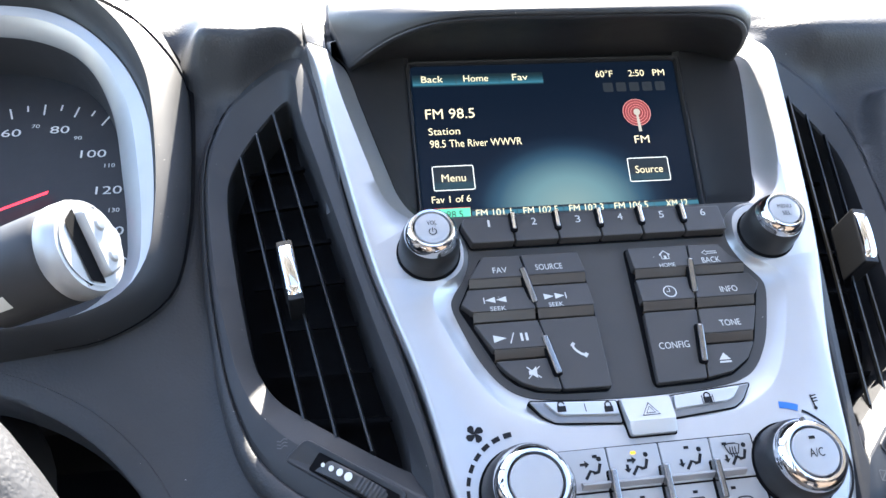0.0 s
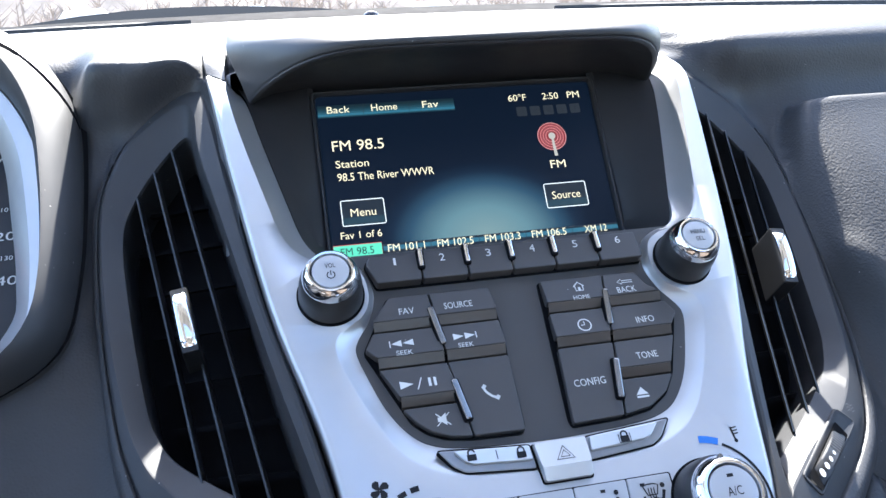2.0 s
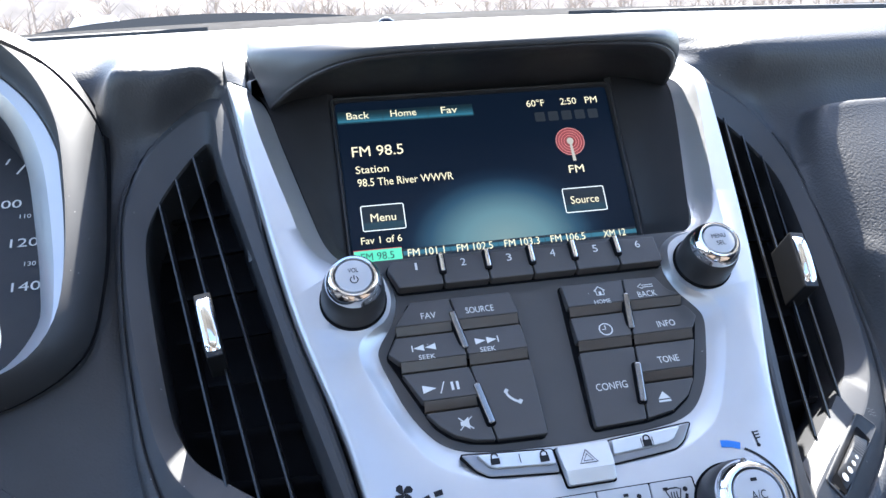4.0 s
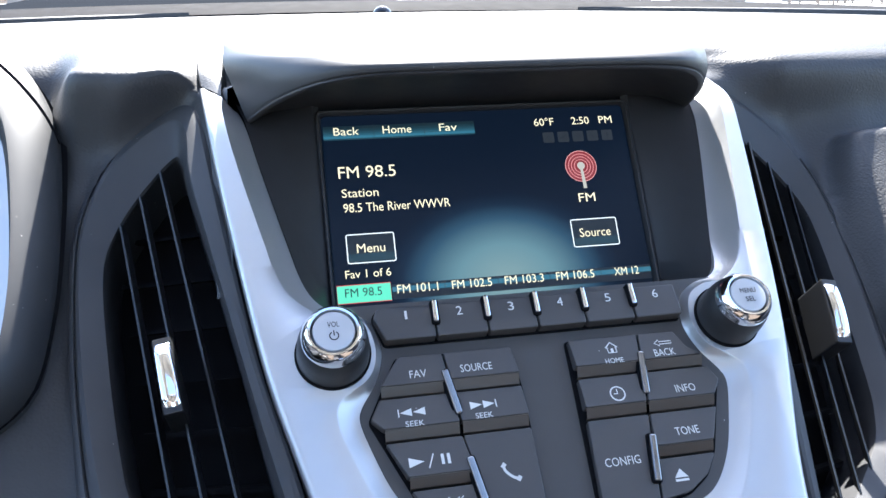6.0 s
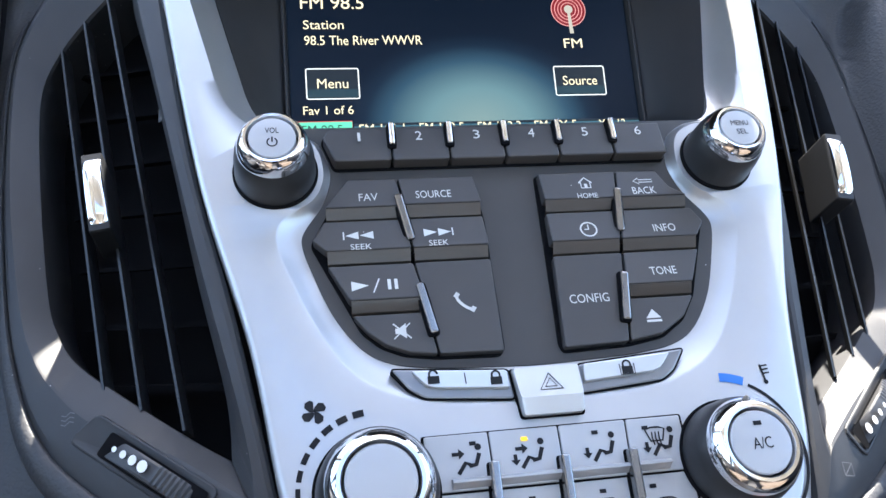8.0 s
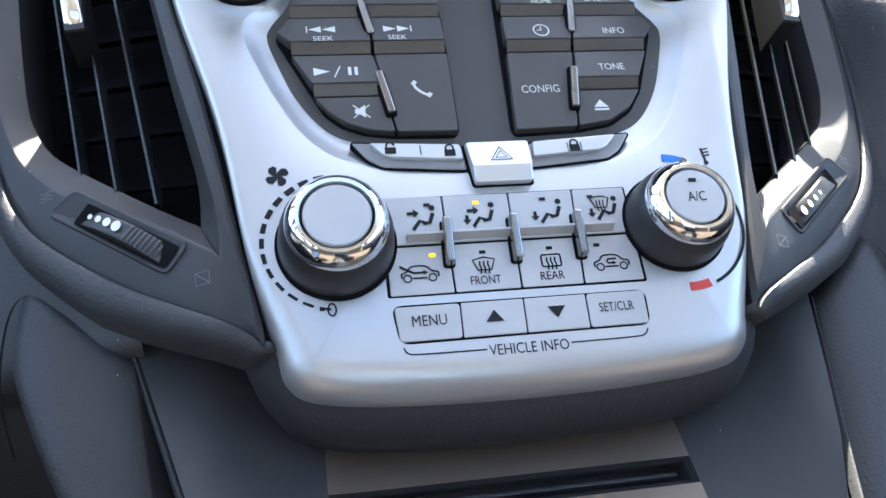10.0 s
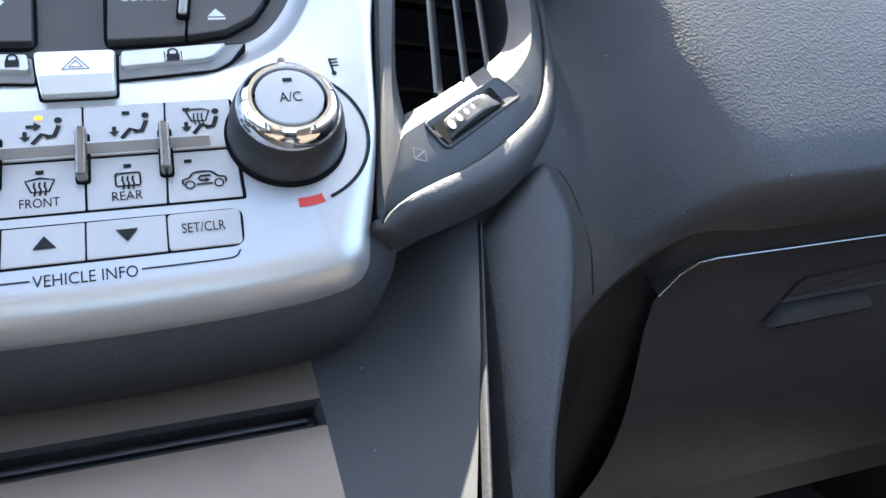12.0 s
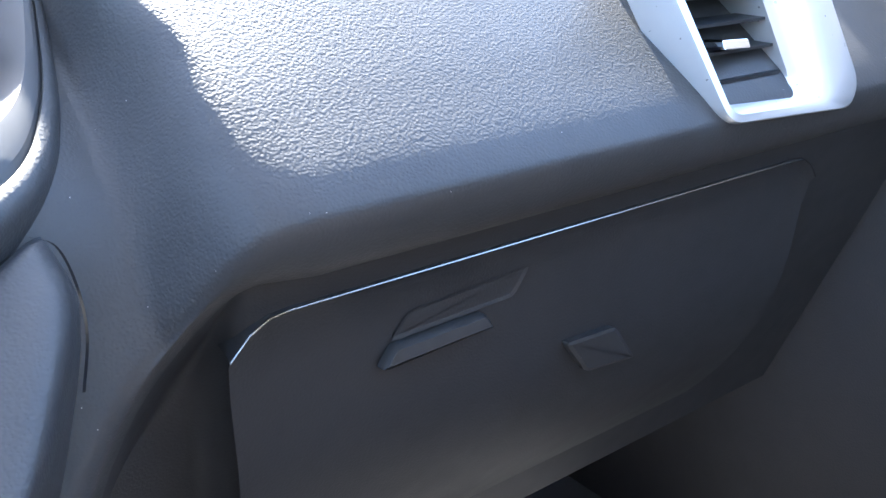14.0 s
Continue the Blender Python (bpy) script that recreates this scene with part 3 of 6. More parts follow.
def screen_glass():
    """The lit panel: near black, with a pale blue glow that rises from its lower middle."""
    m = bpy.data.materials.new("screen_glow")
    m.use_nodes = True
    nt = m.node_tree
    b = nt.nodes["Principled BSDF"]
    b.inputs["Base Color"].default_value, b.inputs["Roughness"].default_value = (0.004, 0.005, 0.008, 1), 0.45
    b.inputs["Specular IOR Level"].default_value = 0.15
    co = nt.nodes.new("ShaderNodeTexCoord")
    mp = nt.nodes.new("ShaderNodeMapping")
    mp.inputs["Location"].default_value = (-0.004 / 0.062, 0, 0.028 / 0.046)
    mp.inputs["Scale"].default_value = (1 / 0.062, 0, 1 / 0.046)
    ln = nt.nodes.new("ShaderNodeVectorMath")
    ln.operation = "LENGTH"
    r = nt.nodes.new("ShaderNodeValToRGB")
    cr = r.color_ramp
    cr.elements[0].position, cr.elements[0].color = 0.0, (0.36, 0.56, 0.58, 1)
    cr.elements[1].position, cr.elements[1].color = 1.0, (0.004, 0.012, 0.030, 1)
    for p, c in ((0.40, (0.22, 0.44, 0.52)), (0.70, (0.045, 0.13, 0.22)), (0.86, (0.010, 0.030, 0.065))):
        cr.elements.new(p).color = (*c, 1)
    nt.links.new(co.outputs["Object"], mp.inputs[0])
    nt.links.new(mp.outputs[0], ln.inputs[0])
    nt.links.new(ln.outputs["Value"], r.inputs[0])
    nt.links.new(r.outputs[0], b.inputs["Emission Color"])
    b.inputs["Emission Strength"].default_value = GLOW
    return m


GLOW = 0.076
LIT = glowing("screen_cream", (1.0, 0.93, 0.66), 1.9 * GLOW)
LIT_LINE = glowing("screen_white_line", (0.85, 0.95, 1.0), 2.0 * GLOW)
LIT_TEAL = glowing("screen_teal", (0.03, 0.16, 0.24), 1.6 * GLOW)
LIT_GREEN = glowing("screen_green", (0.10, 0.62, 0.42), 2.2 * GLOW)
LIT_RED = glowing("screen_red", (0.62, 0.05, 0.06), 1.7 * GLOW)
LIT_PINK = glowing("screen_pink", (0.75, 0.36, 0.36), 1.9 * GLOW)
LIT_DARK = glowing("screen_dark", (0.004, 0.012, 0.022), GLOW)
LIT_GREY = glowing("screen_grey", (0.035, 0.045, 0.060), GLOW)


def build_screen():
    d = thing("radio_screen", "lit radio screen with station text and blue glow", "screen", SCREEN)
    bm = bmesh.new()
    slab(bm, rounded(mm([(-82.2, -36.5), (82.2, -36.5), (82.2, 64.6), (-82.2, 64.6)]), 0.003), 0.0008, 0.004, 0.0004)
    panel = part("display", fixed(bm), screen_glass(), d)
    bm = bmesh.new()
    edge = rounded(mm([(-84.8, -38.5), (84.8, -38.5), (84.8, 67.0), (-84.8, 67.0)]), 0.004, 5)
    rows = [ring3(bm, inset(edge, k), h) for k, h in ((0, 0.002), (0.0, -0.0012), (0.0006, -0.0018), (0.0014, -0.0016), (0.0022, 0.0004), (0.0024, 0.003))]
    for a0, b0 in zip(rows, rows[1:]):
        bridge(bm, a0, b0)
    part("screen_frame", fixed(bm), HOUSING, d, "thin dark frame with rounded corners", smooth=True, sharp=50)
    y = 0.0004

    def put(name, bm, mat, owner=None, label=""):
        return part(name, faced(bm), mat, owner or panel, label)

    def box(x0, z0, x1, z1, yy=y):
        return fill(bmesh.new(), mm([(x0, z0), (x1, z0), (x1, z1), (x0, z1)]), yy)

    # tabs along the upper edge
    for z0, z1, glow in ((51.0, 51.8, 0.5), (51.8, 53.2, 1.7), (53.2, 54.4, 1.0), (54.4, 55.6, 0.6), (55.6, 57.0, 0.35), (57.0, 58.6, 0.18)):
        put("tab_strip", box(-81.6, z0, -2.3, z1), glowing("tab_teal", (0.03, 0.16, 0.24), glow * GLOW))
    for word, x, w in (("Back", -69.8, 13), ("Home", -43.5, 15), ("Fav", -16.5, 9.5)):
        put("screen_text", letters(word, x / 1000, 0.0557, w / 1000, 0.0042, y - 0.0002, 0.0), LIT)
    for x in (-55.7, -29.2):
        bm = stroke(bmesh.new(), mm([(x, 52), (x, 59)]), 0.0003, y - 0.0001)
        put("tab_divider", bm, LIT_GREY)
    for word, x, w in (("60\u00b0F", 36.2, 11), ("2:50", 56.8, 10), ("PM", 71.2, 7.5)):
        put("screen_text", letters(word, x / 1000, 0.0562, w / 1000, 0.0042, y - 0.0002, 0.0), LIT)
    for i in range(5):
        bm = fill(bmesh.new(), rounded(mm([(34.5 + 8.3 * i, 44.2), (40.7 + 8.3 * i, 44.2), (40.7 + 8.3 * i, 50.2), (34.5 + 8.3 * i, 50.2)]), 0.0008), y)
        sign = put("status_icon", bm, LIT_GREY)
        c = 37.6 + 8.3 * i
        bm = stroke(bmesh.new(), mm([[(c - 1.5, 46), (c, 48.5), (c + 1.5, 46)], [(c - 1.8, 46), (c + 1.8, 48.5)], [(c - 1, 47.2), (c + 1, 45.8), (c + 1, 48.8)], [(c - 1.4, 48.6), (c + 1.2, 45.8)], [(c, 45.6), (c, 49)]][i]), 0.0006, y - 0.0002)
        put("status_mark", bm, LIT_DARK, sign)
    # station
    put("screen_text", letters("FM 98.5", -0.0612, 0.0333, 0.0292, 0.0062, y - 0.0002, 0.0), LIT)
    put("screen_text", letters("Station", -0.0657, 0.0222, 0.0185, 0.0044, y - 0.0002, 0.0), LIT)
    put("screen_text", letters("98.5 The River WWVR", -0.0475, 0.0144, 0.0545, 0.0046, y - 0.0002, 0.0), LIT)
    # keys on the glass
    for word, x0, x1, w in (("Menu", -74.8, -51.1, 14.0), ("Source", 42.1, 67.0, 17.0)):
        frame_loop = rounded(mm([(x0, -14.2), (x1, -14.2), (x1, 0.4), (x0, 0.4)]), 0.0008, 2)
        key = put("screen_key", fill(bmesh.new(), frame_loop, y), LIT_DARK)
        put("key_shade", box(x0 + 0.6, -13.4, x1 - 0.6, -9.5, y - 0.0001), glowing("key_teal", (0.03, 0.16, 0.24), 0.4 * GLOW), key)
        bm = bmesh.new()
        stroke(bm, frame_loop, 0.00055, y - 0.0002, True)
        put("key_frame", bm, LIT_LINE, key)
        put("screen_text", letters(word, (x0 + x1) / 2000, -0.0068, w / 1000, 0.0046, y - 0.0003, 0.0), LIT, key)
    put("screen_text", letters("Fav 1 of 6", -0.0655, -0.0196, 0.0225, 0.0040, y - 0.0002, 0.0), LIT)
    # row of favourites
    put("favourite_strip", box(-54.5, -33.8, 81.6, -26.2), LIT_DARK)
    put("favourite_strip", box(-54.5, -30.0, 81.6, -27.5, y - 0.0001), LIT_TEAL)
    bm = fill(bmesh.new(), mm([(-81.5, -34.0), (-55.2, -34.0), (-55.2, -25.0), (-81.5, -25.0)]), y)
    key = put("favourite_key", bm, LIT_GREEN)
    put("key_frame", stroke(bmesh.new(), mm([(-81.5, -34.0), (-55.2, -34.0), (-55.2, -25.0), (-81.5, -25.0)]), 0.0004, y - 0.0001, True), LIT_RED, key)
    put("screen_text", letters("FM 98.5", -0.0687, -0.0288, 0.0180, 0.0042, y - 0.0002, 0.0), LIT_DARK, key)
    for word, x, w in (("FM 101.1", -41.9, 20.5), ("FM 102.5", -14.4, 20.5), ("FM 103.3", 12.8, 20.5), ("FM 106.5", 40.0, 20.5), ("XM 12", 68.0, 13.5)):
        put("screen_text", letters(word, x / 1000, -0.0288, w / 1000, 0.0042, y - 0.0002, 0.0), LIT)
    for x in (-28.2, -0.8, 26.4, 54):
        put("tab_divider", stroke(bmesh.new(), mm([(x, -33), (x, -26.5)]), 0.0003, y - 0.0002), LIT_GREY)
    # aerial sign
    owner = put("aerial_sign", fill(bmesh.new(), arc(0.0530, 0.0300, 0.0088, 0, 345, 30), y), glowing("screen_dim_red", (0.34, 0.012, 0.022), GLOW * 1.1))
    for r0 in (0.0086, 0.0069, 0.0053, 0.0037):
        put("aerial_wave", stroke(bmesh.new(), arc(0.0530, 0.0300, r0, 0, 348, 30), 0.0004, y - 0.0001, True), LIT_PINK, owner)
    bm = fill(bmesh.new(), arc(0.0530, 0.0302, 0.0022, 0, 330, 14), y - 0.0002)
    fill(bm, mm([(52.3, 29.5), (53.7, 29.5), (54.5, 17.5), (52.5, 17.5)]), y - 0.0002)
    put("aerial_mast", bm, glowing("screen_steel", (0.55, 0.55, 0.5), GLOW * 1.6), owner)
    put("screen_text", letters("FM", 0.0533, 0.0124, 0.0092, 0.0048, y - 0.0003, 0.0), LIT)
    return d


build_screen()


# ---- radio panel and keys ----
def sign_strokes(kind, cx, cz):
    """The small printed signs, drawn round (cx, cz) in metres."""
    bm, y = bmesh.new(), 0.0
    P = lambda *pts: [(cx + u / 1000, cz + v / 1000) for u, v in pts]  # noqa: E731
    if kind == "seek_back":
        fill(bm, P((-6.2, 1.7), (-5.7, 1.7), (-5.7, -1.7), (-6.2, -1.7)))
        fill(bm, P((-5.4, 0), (-0.6, 1.7), (-0.6, -1.7)))
        fill(bm, P((-0.2, 0), (4.8, 1.7), (4.8, -1.7)))
    elif kind == "seek_on":
        fill(bm, P((6.2, 1.7), (5.7, 1.7), (5.7, -1.7), (6.2, -1.7)))
        fill(bm, P((5.4, 0), (0.6, 1.7), (0.6, -1.7)))
        fill(bm, P((0.2, 0), (-4.8, 1.7), (-4.8, -1.7)))
    elif kind == "play":
        fill(bm, P((-8.5, 2.0), (-8.5, -2.0), (-2.4, 0)))
        stroke(bm, P((-0.9, -2.9), (1.4, 2.7)), 0.0005)
        fill(bm, P((4.2, 2.2), (5.4, 2.2), (5.4, -2.0), (4.2, -2.0)))
        fill(bm, P((6.6, 2.2), (7.8, 2.2), (7.8, -2.0), (6.6, -2.0)))
    elif kind == "phone":
        stroke(bm, spline(P((-3.0, 3.0), (-2.4, 0.6), (0.2, -2.0), (2.8, -3.0)), 5), 0.0011)
        stroke(bm, P((-3.4, 3.2), (-2.2, 2.2)), 0.0021)
        stroke(bm, P((1.9, -2.4), (3.2, -3.3)), 0.0021)
    elif kind == "mute":
        fill(bm, P((-2.4, 1.0), (-1.0, 1.0), (1.4, 2.8), (1.4, -2.8), (-1.0, -1.0), (-2.4, -1.0)))
        stroke(bm, P((-3.0, 2.8), (3.0, -2.8)), 0.0005)
        stroke(bm, P((-3.0, -2.8), (3.0, 2.8)), 0.0004)
    elif kind == "home":
        stroke(bm, P((-2.7, 0.2), (0, 2.8), (2.7, 0.2)), 0.0006)
        stroke(bm, P((-1.9, 0.6), (-1.9, -2.2), (1.9, -2.2), (1.9, 0.6)), 0.0005)
        fill(bm, P((-0.6, -2.2), (0.6, -2.2), (0.6, -0.2), (-0.6, -0.2)))
    elif kind == "back":
        stroke(bm, P((-3.9, 0), (-1.7, 1.5), (-1.7, 0.6), (3.9, 0.6), (3.9, -0.6), (-1.7, -0.6), (-1.7, -1.5)), 0.00042, 0.0, True)
    elif kind == "clock":
        stroke(bm, arc(cx, cz, 0.0031, 0, 348, 28), 0.0006, 0.0, True)
        stroke(bm, P((0, 2.1), (0, 0), (-1.7, 0)), 0.0005)
    elif kind == "eject":
        fill(bm, P((-2.9, -0.9), (0, 2.6), (2.9, -0.9)))
        fill(bm, P((-2.9, -2.4), (2.9, -2.4), (2.9, -1.5), (-2.9, -1.5)))
    elif kind == "up":
        fill(bm, P((-3.1, -1.9), (3.1, -1.9), (0, 2.2)))
    elif kind == "down":
        fill(bm, P((-3.1, 1.9), (3.1, 1.9), (0, -2.2)))
    elif kind in ("lock", "unlock", "child"):
        fill(bm, P((-2.0, -2.0), (2.0, -2.0), (2.0, 0.7), (-2.0, 0.7)))
        top = [(-1.3, 0.6), (-1.3, 1.8), (-0.5, 2.6), (0.5, 2.6), (1.3, 1.8), (1.3, 0.6 if kind != "unlock" else 1.3)]
        stroke(bm, spline(P(*top), 4), 0.0007)
        if kind == "child":
            stroke(bm, P((-2.6, 1.6), (-2.6, -2.2), (2.6, -2.2), (2.6, 1.6)), 0.0004)
    elif kind == "hazard":
        stroke(bm, P((-3.9, -2.7), (3.9, -2.7), (0, 3.2)), 0.0006, 0.0, True)
        stroke(bm, P((-2.0, -1.7), (2.0, -1.7), (0, 1.3)), 0.0005, 0.0, True)
    elif kind.startswith("air"):
        # seated rider with arrows
        stroke(bm, P((-1.4, -4.0), (1.2, -0.6), (2.7, -1.4)), 0.0013)
        stroke(bm, P((2.3, -1.7), (4.6, -1.4), (6.0, 2.2)), 0.0014)
        fill(bm, arc(cx + 0.0058, cz + 0.0042, 0.0011, 0, 330, 10))
        if "face" in kind:
            fill(bm, P((-3.0, 2.9), (-0.8, 2.9), (-0.8, 4.0), (1.2, 2.3), (-0.8, 0.6), (-0.8, 1.7), (-3.0, 1.7)))
        if "feet" in kind:
            fill(bm, P((-3.9, 0.6), (-2.7, 0.6), (-2.7, -1.2), (-1.7, -1.2), (-3.3, -3.0), (-4.9, -1.2), (-3.9, -1.2)))
        if "glass" in kind:
            stroke(bm, P((-2.9, 4.6), (-1.6, 0.8), (2.6, 0.8), (3.9, 4.6), (2.0, 5.3), (-1.0, 5.3)), 0.0006, 0.0, True)
            for i in range(3):
                stroke(bm, P((-0.7 + 1.2 * i, 3.8), (-0.9 + 1.2 * i, 1.8), (-0.5 + 1.2 * i, -0.6)), 0.0005)
    elif kind in ("front", "rear"):
        if kind == "front":
            stroke(bm, P((-3.8, 2.1), (-2.3, -1.7), (2.3, -1.7), (3.8, 2.1), (0, 3.0)), 0.0006, 0.0, True)
        else:
            stroke(bm, rounded(P((-3.4, -1.8), (3.4, -1.8), (3.4, 2.6), (-3.4, 2.6)), 0.0006, 2), 0.0006, 0.0, True)
        for i in range(3):
            stroke(bm, P((-1.4 + 1.4 * i, 1.6), (-1.6 + 1.4 * i, 0.2), (-1.2 + 1.4 * i, -1.0), (-1.5 + 1.4 * i, -3.0)), 0.0006)
    elif kind in ("fresh", "recycle"):
        stroke(bm, spline(P((-6.0, -1.4), (-6.1, 0.2), (-4.2, 1.0), (-2.6, 2.7), (2.0, 2.7), (4.2, 0.9), (6.2, 0.4), (6.2, -1.4)), 3), 0.0006)
        stroke(bm, P((-2.4, -1.5), (2.4, -1.5)), 0.0006)
        for u in (-4.2, 4.2):
            stroke(bm, arc(cx + u / 1000, cz - 0.0015, 0.0013, 0, 330, 10), 0.0005, 0.0, True)
        if kind == "fresh":
            stroke(bm, P((-6.6, 3.0), (-2.0, 0.4), (1.4, 0.4)), 0.0008)
            fill(bm, P((1.2, 1.3), (3.0, 0.4), (1.2, -0.5)))
        else:
            stroke(bm, P((2.0, 1.3), (-1.0, 1.3), (-1.6, 0.5), (-1.0, -0.2), (0.6, -0.2)), 0.0007)
            fill(bm, P((0.4, 0.6), (1.9, -0.2), (0.4, -1.0)))
    return bm


def printed(kind, cx, cz, y, mat, owner, name="sign"):
    bm = sign_strokes(kind, cx / 1000, cz / 1000)
    for v in bm.verts:
        v.co.y = y
    return part(name, faced(bm), mat, owner)


def worded(text, cx, cz, w, y, mat, owner, h=3.3, bold=0.0):
    return part("legend", letters(text, cx / 1000, cz / 1000, w / 1000, h / 1000, y, bold), mat, owner)


def ledge(bm, x0, x1, ztop, zbot, out):
    """The lip along a key's lower edge, seen from below."""
    pts = ((ztop + 0.0014, 0.0002), (ztop + 0.0006, out * 0.8), (ztop, out), (ztop - 0.0006, out), (zbot, -0.0002))
    a0 = [bm.verts.new((x0, y, z)) for z, y in pts]
    b0 = [bm.verts.new((x1, y, z)) for z, y in pts]
    bridge(bm, a0, b0, False)
    bm.faces.new(a0)
    bm.faces.new(b0[::-1])


def build_radio():
    r = thing("car_radio", "dark grey car radio controls with white-printed keys", "radio")
    loop = inset(spline(mm(both_sides([(-90, 9), (-80, 6.0)] + INNER[7:], (0, -93))), 5), -0.0004)
    bm = bmesh.new()
    slab(bm, loop, 0.0042, 0.010, 0.0003)
    part("panel_plate", fixed(bm), PANEL, r)
    # dark well under each group of keys
    for well in ([(-63, -16.6), (-13.5, -16.6), (-11.3, -35), (-11.3, -87), (-13.5, -89.6), (-36, -88.9), (-47, -87.2), (-55, -83.6), (-61, -78), (-77, -43)],
                 [(11, -16.6), (61, -16.8), (65.5, -26), (75, -42), (70.5, -54), (64, -71), (57.5, -80.6), (48, -86.8), (34, -89.2), (9.5, -90), (8.2, -87)],
                 [(-71.2, 1.6), (-68.8, 5.6), (68.2, 5.6), (67.2, -11.6), (-66.8, -11.6)]):
        bm = bmesh.new()
        slab(bm, rounded(mm(well), 0.002), 0.0036, 0.006, 0.0002)
        part("key_well", fixed(bm), GAP, r)
    # number keys
    edges = [-70.2, -44.0, -21.4, 0.7, 22.6, 45.2, 67.6]
    for i in range(6):
        x0, x1 = edges[i] + 0.35, edges[i + 1] - 0.35
        shape = [(x0 - 0.2, 4.9), (x1, 4.9), (x1 - 0.4, -10.6), (x0 - 0.4, -10.6)]
        if i == 0:
            shape = [(-70.3, 0.8), (-68.2, 4.9), (x1, 4.9), (x1 - 0.4, -10.6), (-66.2, -10.6)]
        bm = bmesh.new()
        slab(bm, rounded(mm(shape), 0.0012, 3), -0.0006, 0.006, 0.0007, 0.09)
        key = part("number_key", fixed(bm), KEY, r)
        worded(str(i + 1), (-56.5, -33.4, -10.5, 11.8, 34.0, 56.5)[i], 0.2, 1.1 if not i else 2.6, -0.0021, WHITE_INK, key, 4.0)
    for x in edges[1:6]:
        bm = bmesh.new()
        socket = bmesh.new()
        bar(socket, ((x + 0.1) / 1000, 0.0058), ((x - 0.1) / 1000, -0.0053), 0.0036, -0.0026, 0.004, 0.0003)
        socket = part("divider_socket", fixed(socket), GAP, r)
        bar(bm, ((x + 0.1) / 1000, 0.0056), ((x - 0.1) / 1000, -0.0045), 0.0022, -0.0042, 0.004, 0.0007)
        part("chrome_divider", fixed(bm), CHROME, socket, "bright chrome divider")
    # the two key groups: outline, printed words and signs, lip
    keys = [
        ([(-62, -17.5), (-43.7, -17.5), (-42.4, -34.3), (-71, -34.3)], [("w", "FAV", -54.9, -26.0, 7.0)], (-69, -42.2, -30.2, -34)),
        ([(-42.9, -17.5), (-14, -17.5), (-12.6, -34.3), (-41.6, -34.3)], [("w", "SOURCE", -30.4, -25.6, 13.4)], (-41.5, -16.2, -29.8, -34)),
        ([(-71.6, -35), (-42.3, -35), (-41.0, -52.2), (-71.4, -52.2), (-76, -43)], [("s", "seek_back", -59.0, -41.7), ("w", "SEEK", -59.0, -46.6, 7.6)], (-68.5, -41, -47.8, -51.9)),
        ([(-41.5, -35), (-12.6, -35), (-12.3, -52.2), (-40.2, -52.2)], [("s", "seek_on", -31.0, -41.7), ("w", "SEEK", -30.8, -46.4, 7.2)], (-40, -14.2, -47.8, -51.9)),
        ([(-71.2, -53), (-40.8, -53), (-38.3, -71.5), (-64.2, -71.5)], [("s", "play", -55.0, -61.8)], (-61, -40.6, -67.4, -71.2)),
        ([(-63.7, -72.3), (-38, -72.3), (-35.6, -88), (-45, -86.8), (-53, -83.6), (-59, -78.6)], [("s", "mute", -47.2, -79.0)], None),
        ([(-40.1, -53), (-12.2, -53), (-12.4, -88.5), (-34.9, -88)], [("s", "phone", -23.8, -69.6)], None),
        ([(12, -17.5), (43.3, -17.5), (41, -34.5), (12.2, -34.5)], [("s", "home", 29.9, -23.2), ("w", "HOME", 29.5, -29.2, 8.2)], (14, 41.4, -30.2, -34.2)),
        ([(44, -17.5), (60.5, -17.8), (64, -26), (70, -34.5), (41.7, -34.5)], [("s", "back", 53.6, -23.0), ("w", "BACK", 53.0, -27.6, 9.6)], (41.8, 66.5, -30.2, -34.2)),
        ([(12.2, -35.2), (40.9, -35.2), (38.6, -52.5), (11.8, -52.5)], [("s", "clock", 27.0, -43.6)], (13.6, 38.8, -48.2, -52.2)),
        ([(41.6, -35.2), (71, -35.2), (74, -42), (69.5, -52.5), (39.3, -52.5)], [("w", "INFO", 57.2, -44.3, 9.0)], (39.5, 66.5, -48.2, -52.2)),
        ([(11.7, -53.3), (38.4, -53.3), (33.5, -88.3), (9.5, -89)], [("w", "CONFIG", 22.0, -71.0, 15.0)], None),
        ([(39.2, -53.3), (69.2, -53.3), (62.5, -71.3), (36.8, -71.3)], [("w", "TONE", 52.2, -62.2, 10.4)], (38.0, 60, -67.2, -71)),
        ([(36.5, -72.1), (62, -72.1), (56.5, -80), (47, -86), (34.3, -88.1)], [("s", "eject", 44.6, -79.4)], None),
    ]
    for shape, marks, lip in keys:
        bm = bmesh.new()
        z0 = max(q[1] for q in shape) / 1000
        lean_out = 0.15 if lip else 0.0
        low = min(q[1] for q in shape)
        cut = [(x, lip[2] if lip and z < low + 0.4 else z) for x, z in shape]
        slab(bm, rounded(mm(cut), 0.0008 if lip else 0.0011, 3), 0.0004, 0.005, 0.0005, lean_out)
        key = part("radio_key", fixed(bm), KEY, r)
        if lip:
            # sloping ledge under the key, turned down towards the driver; brown for its warm reflection
            x0, x1 = min(x for x, z in shape if z < low + 0.4) / 1000 + 0.0003, max(x for x, z in shape if z < low + 0.4) / 1000 - 0.0003
            y0 = 0.0010 + lean_out * (lip[2] / 1000 - z0)
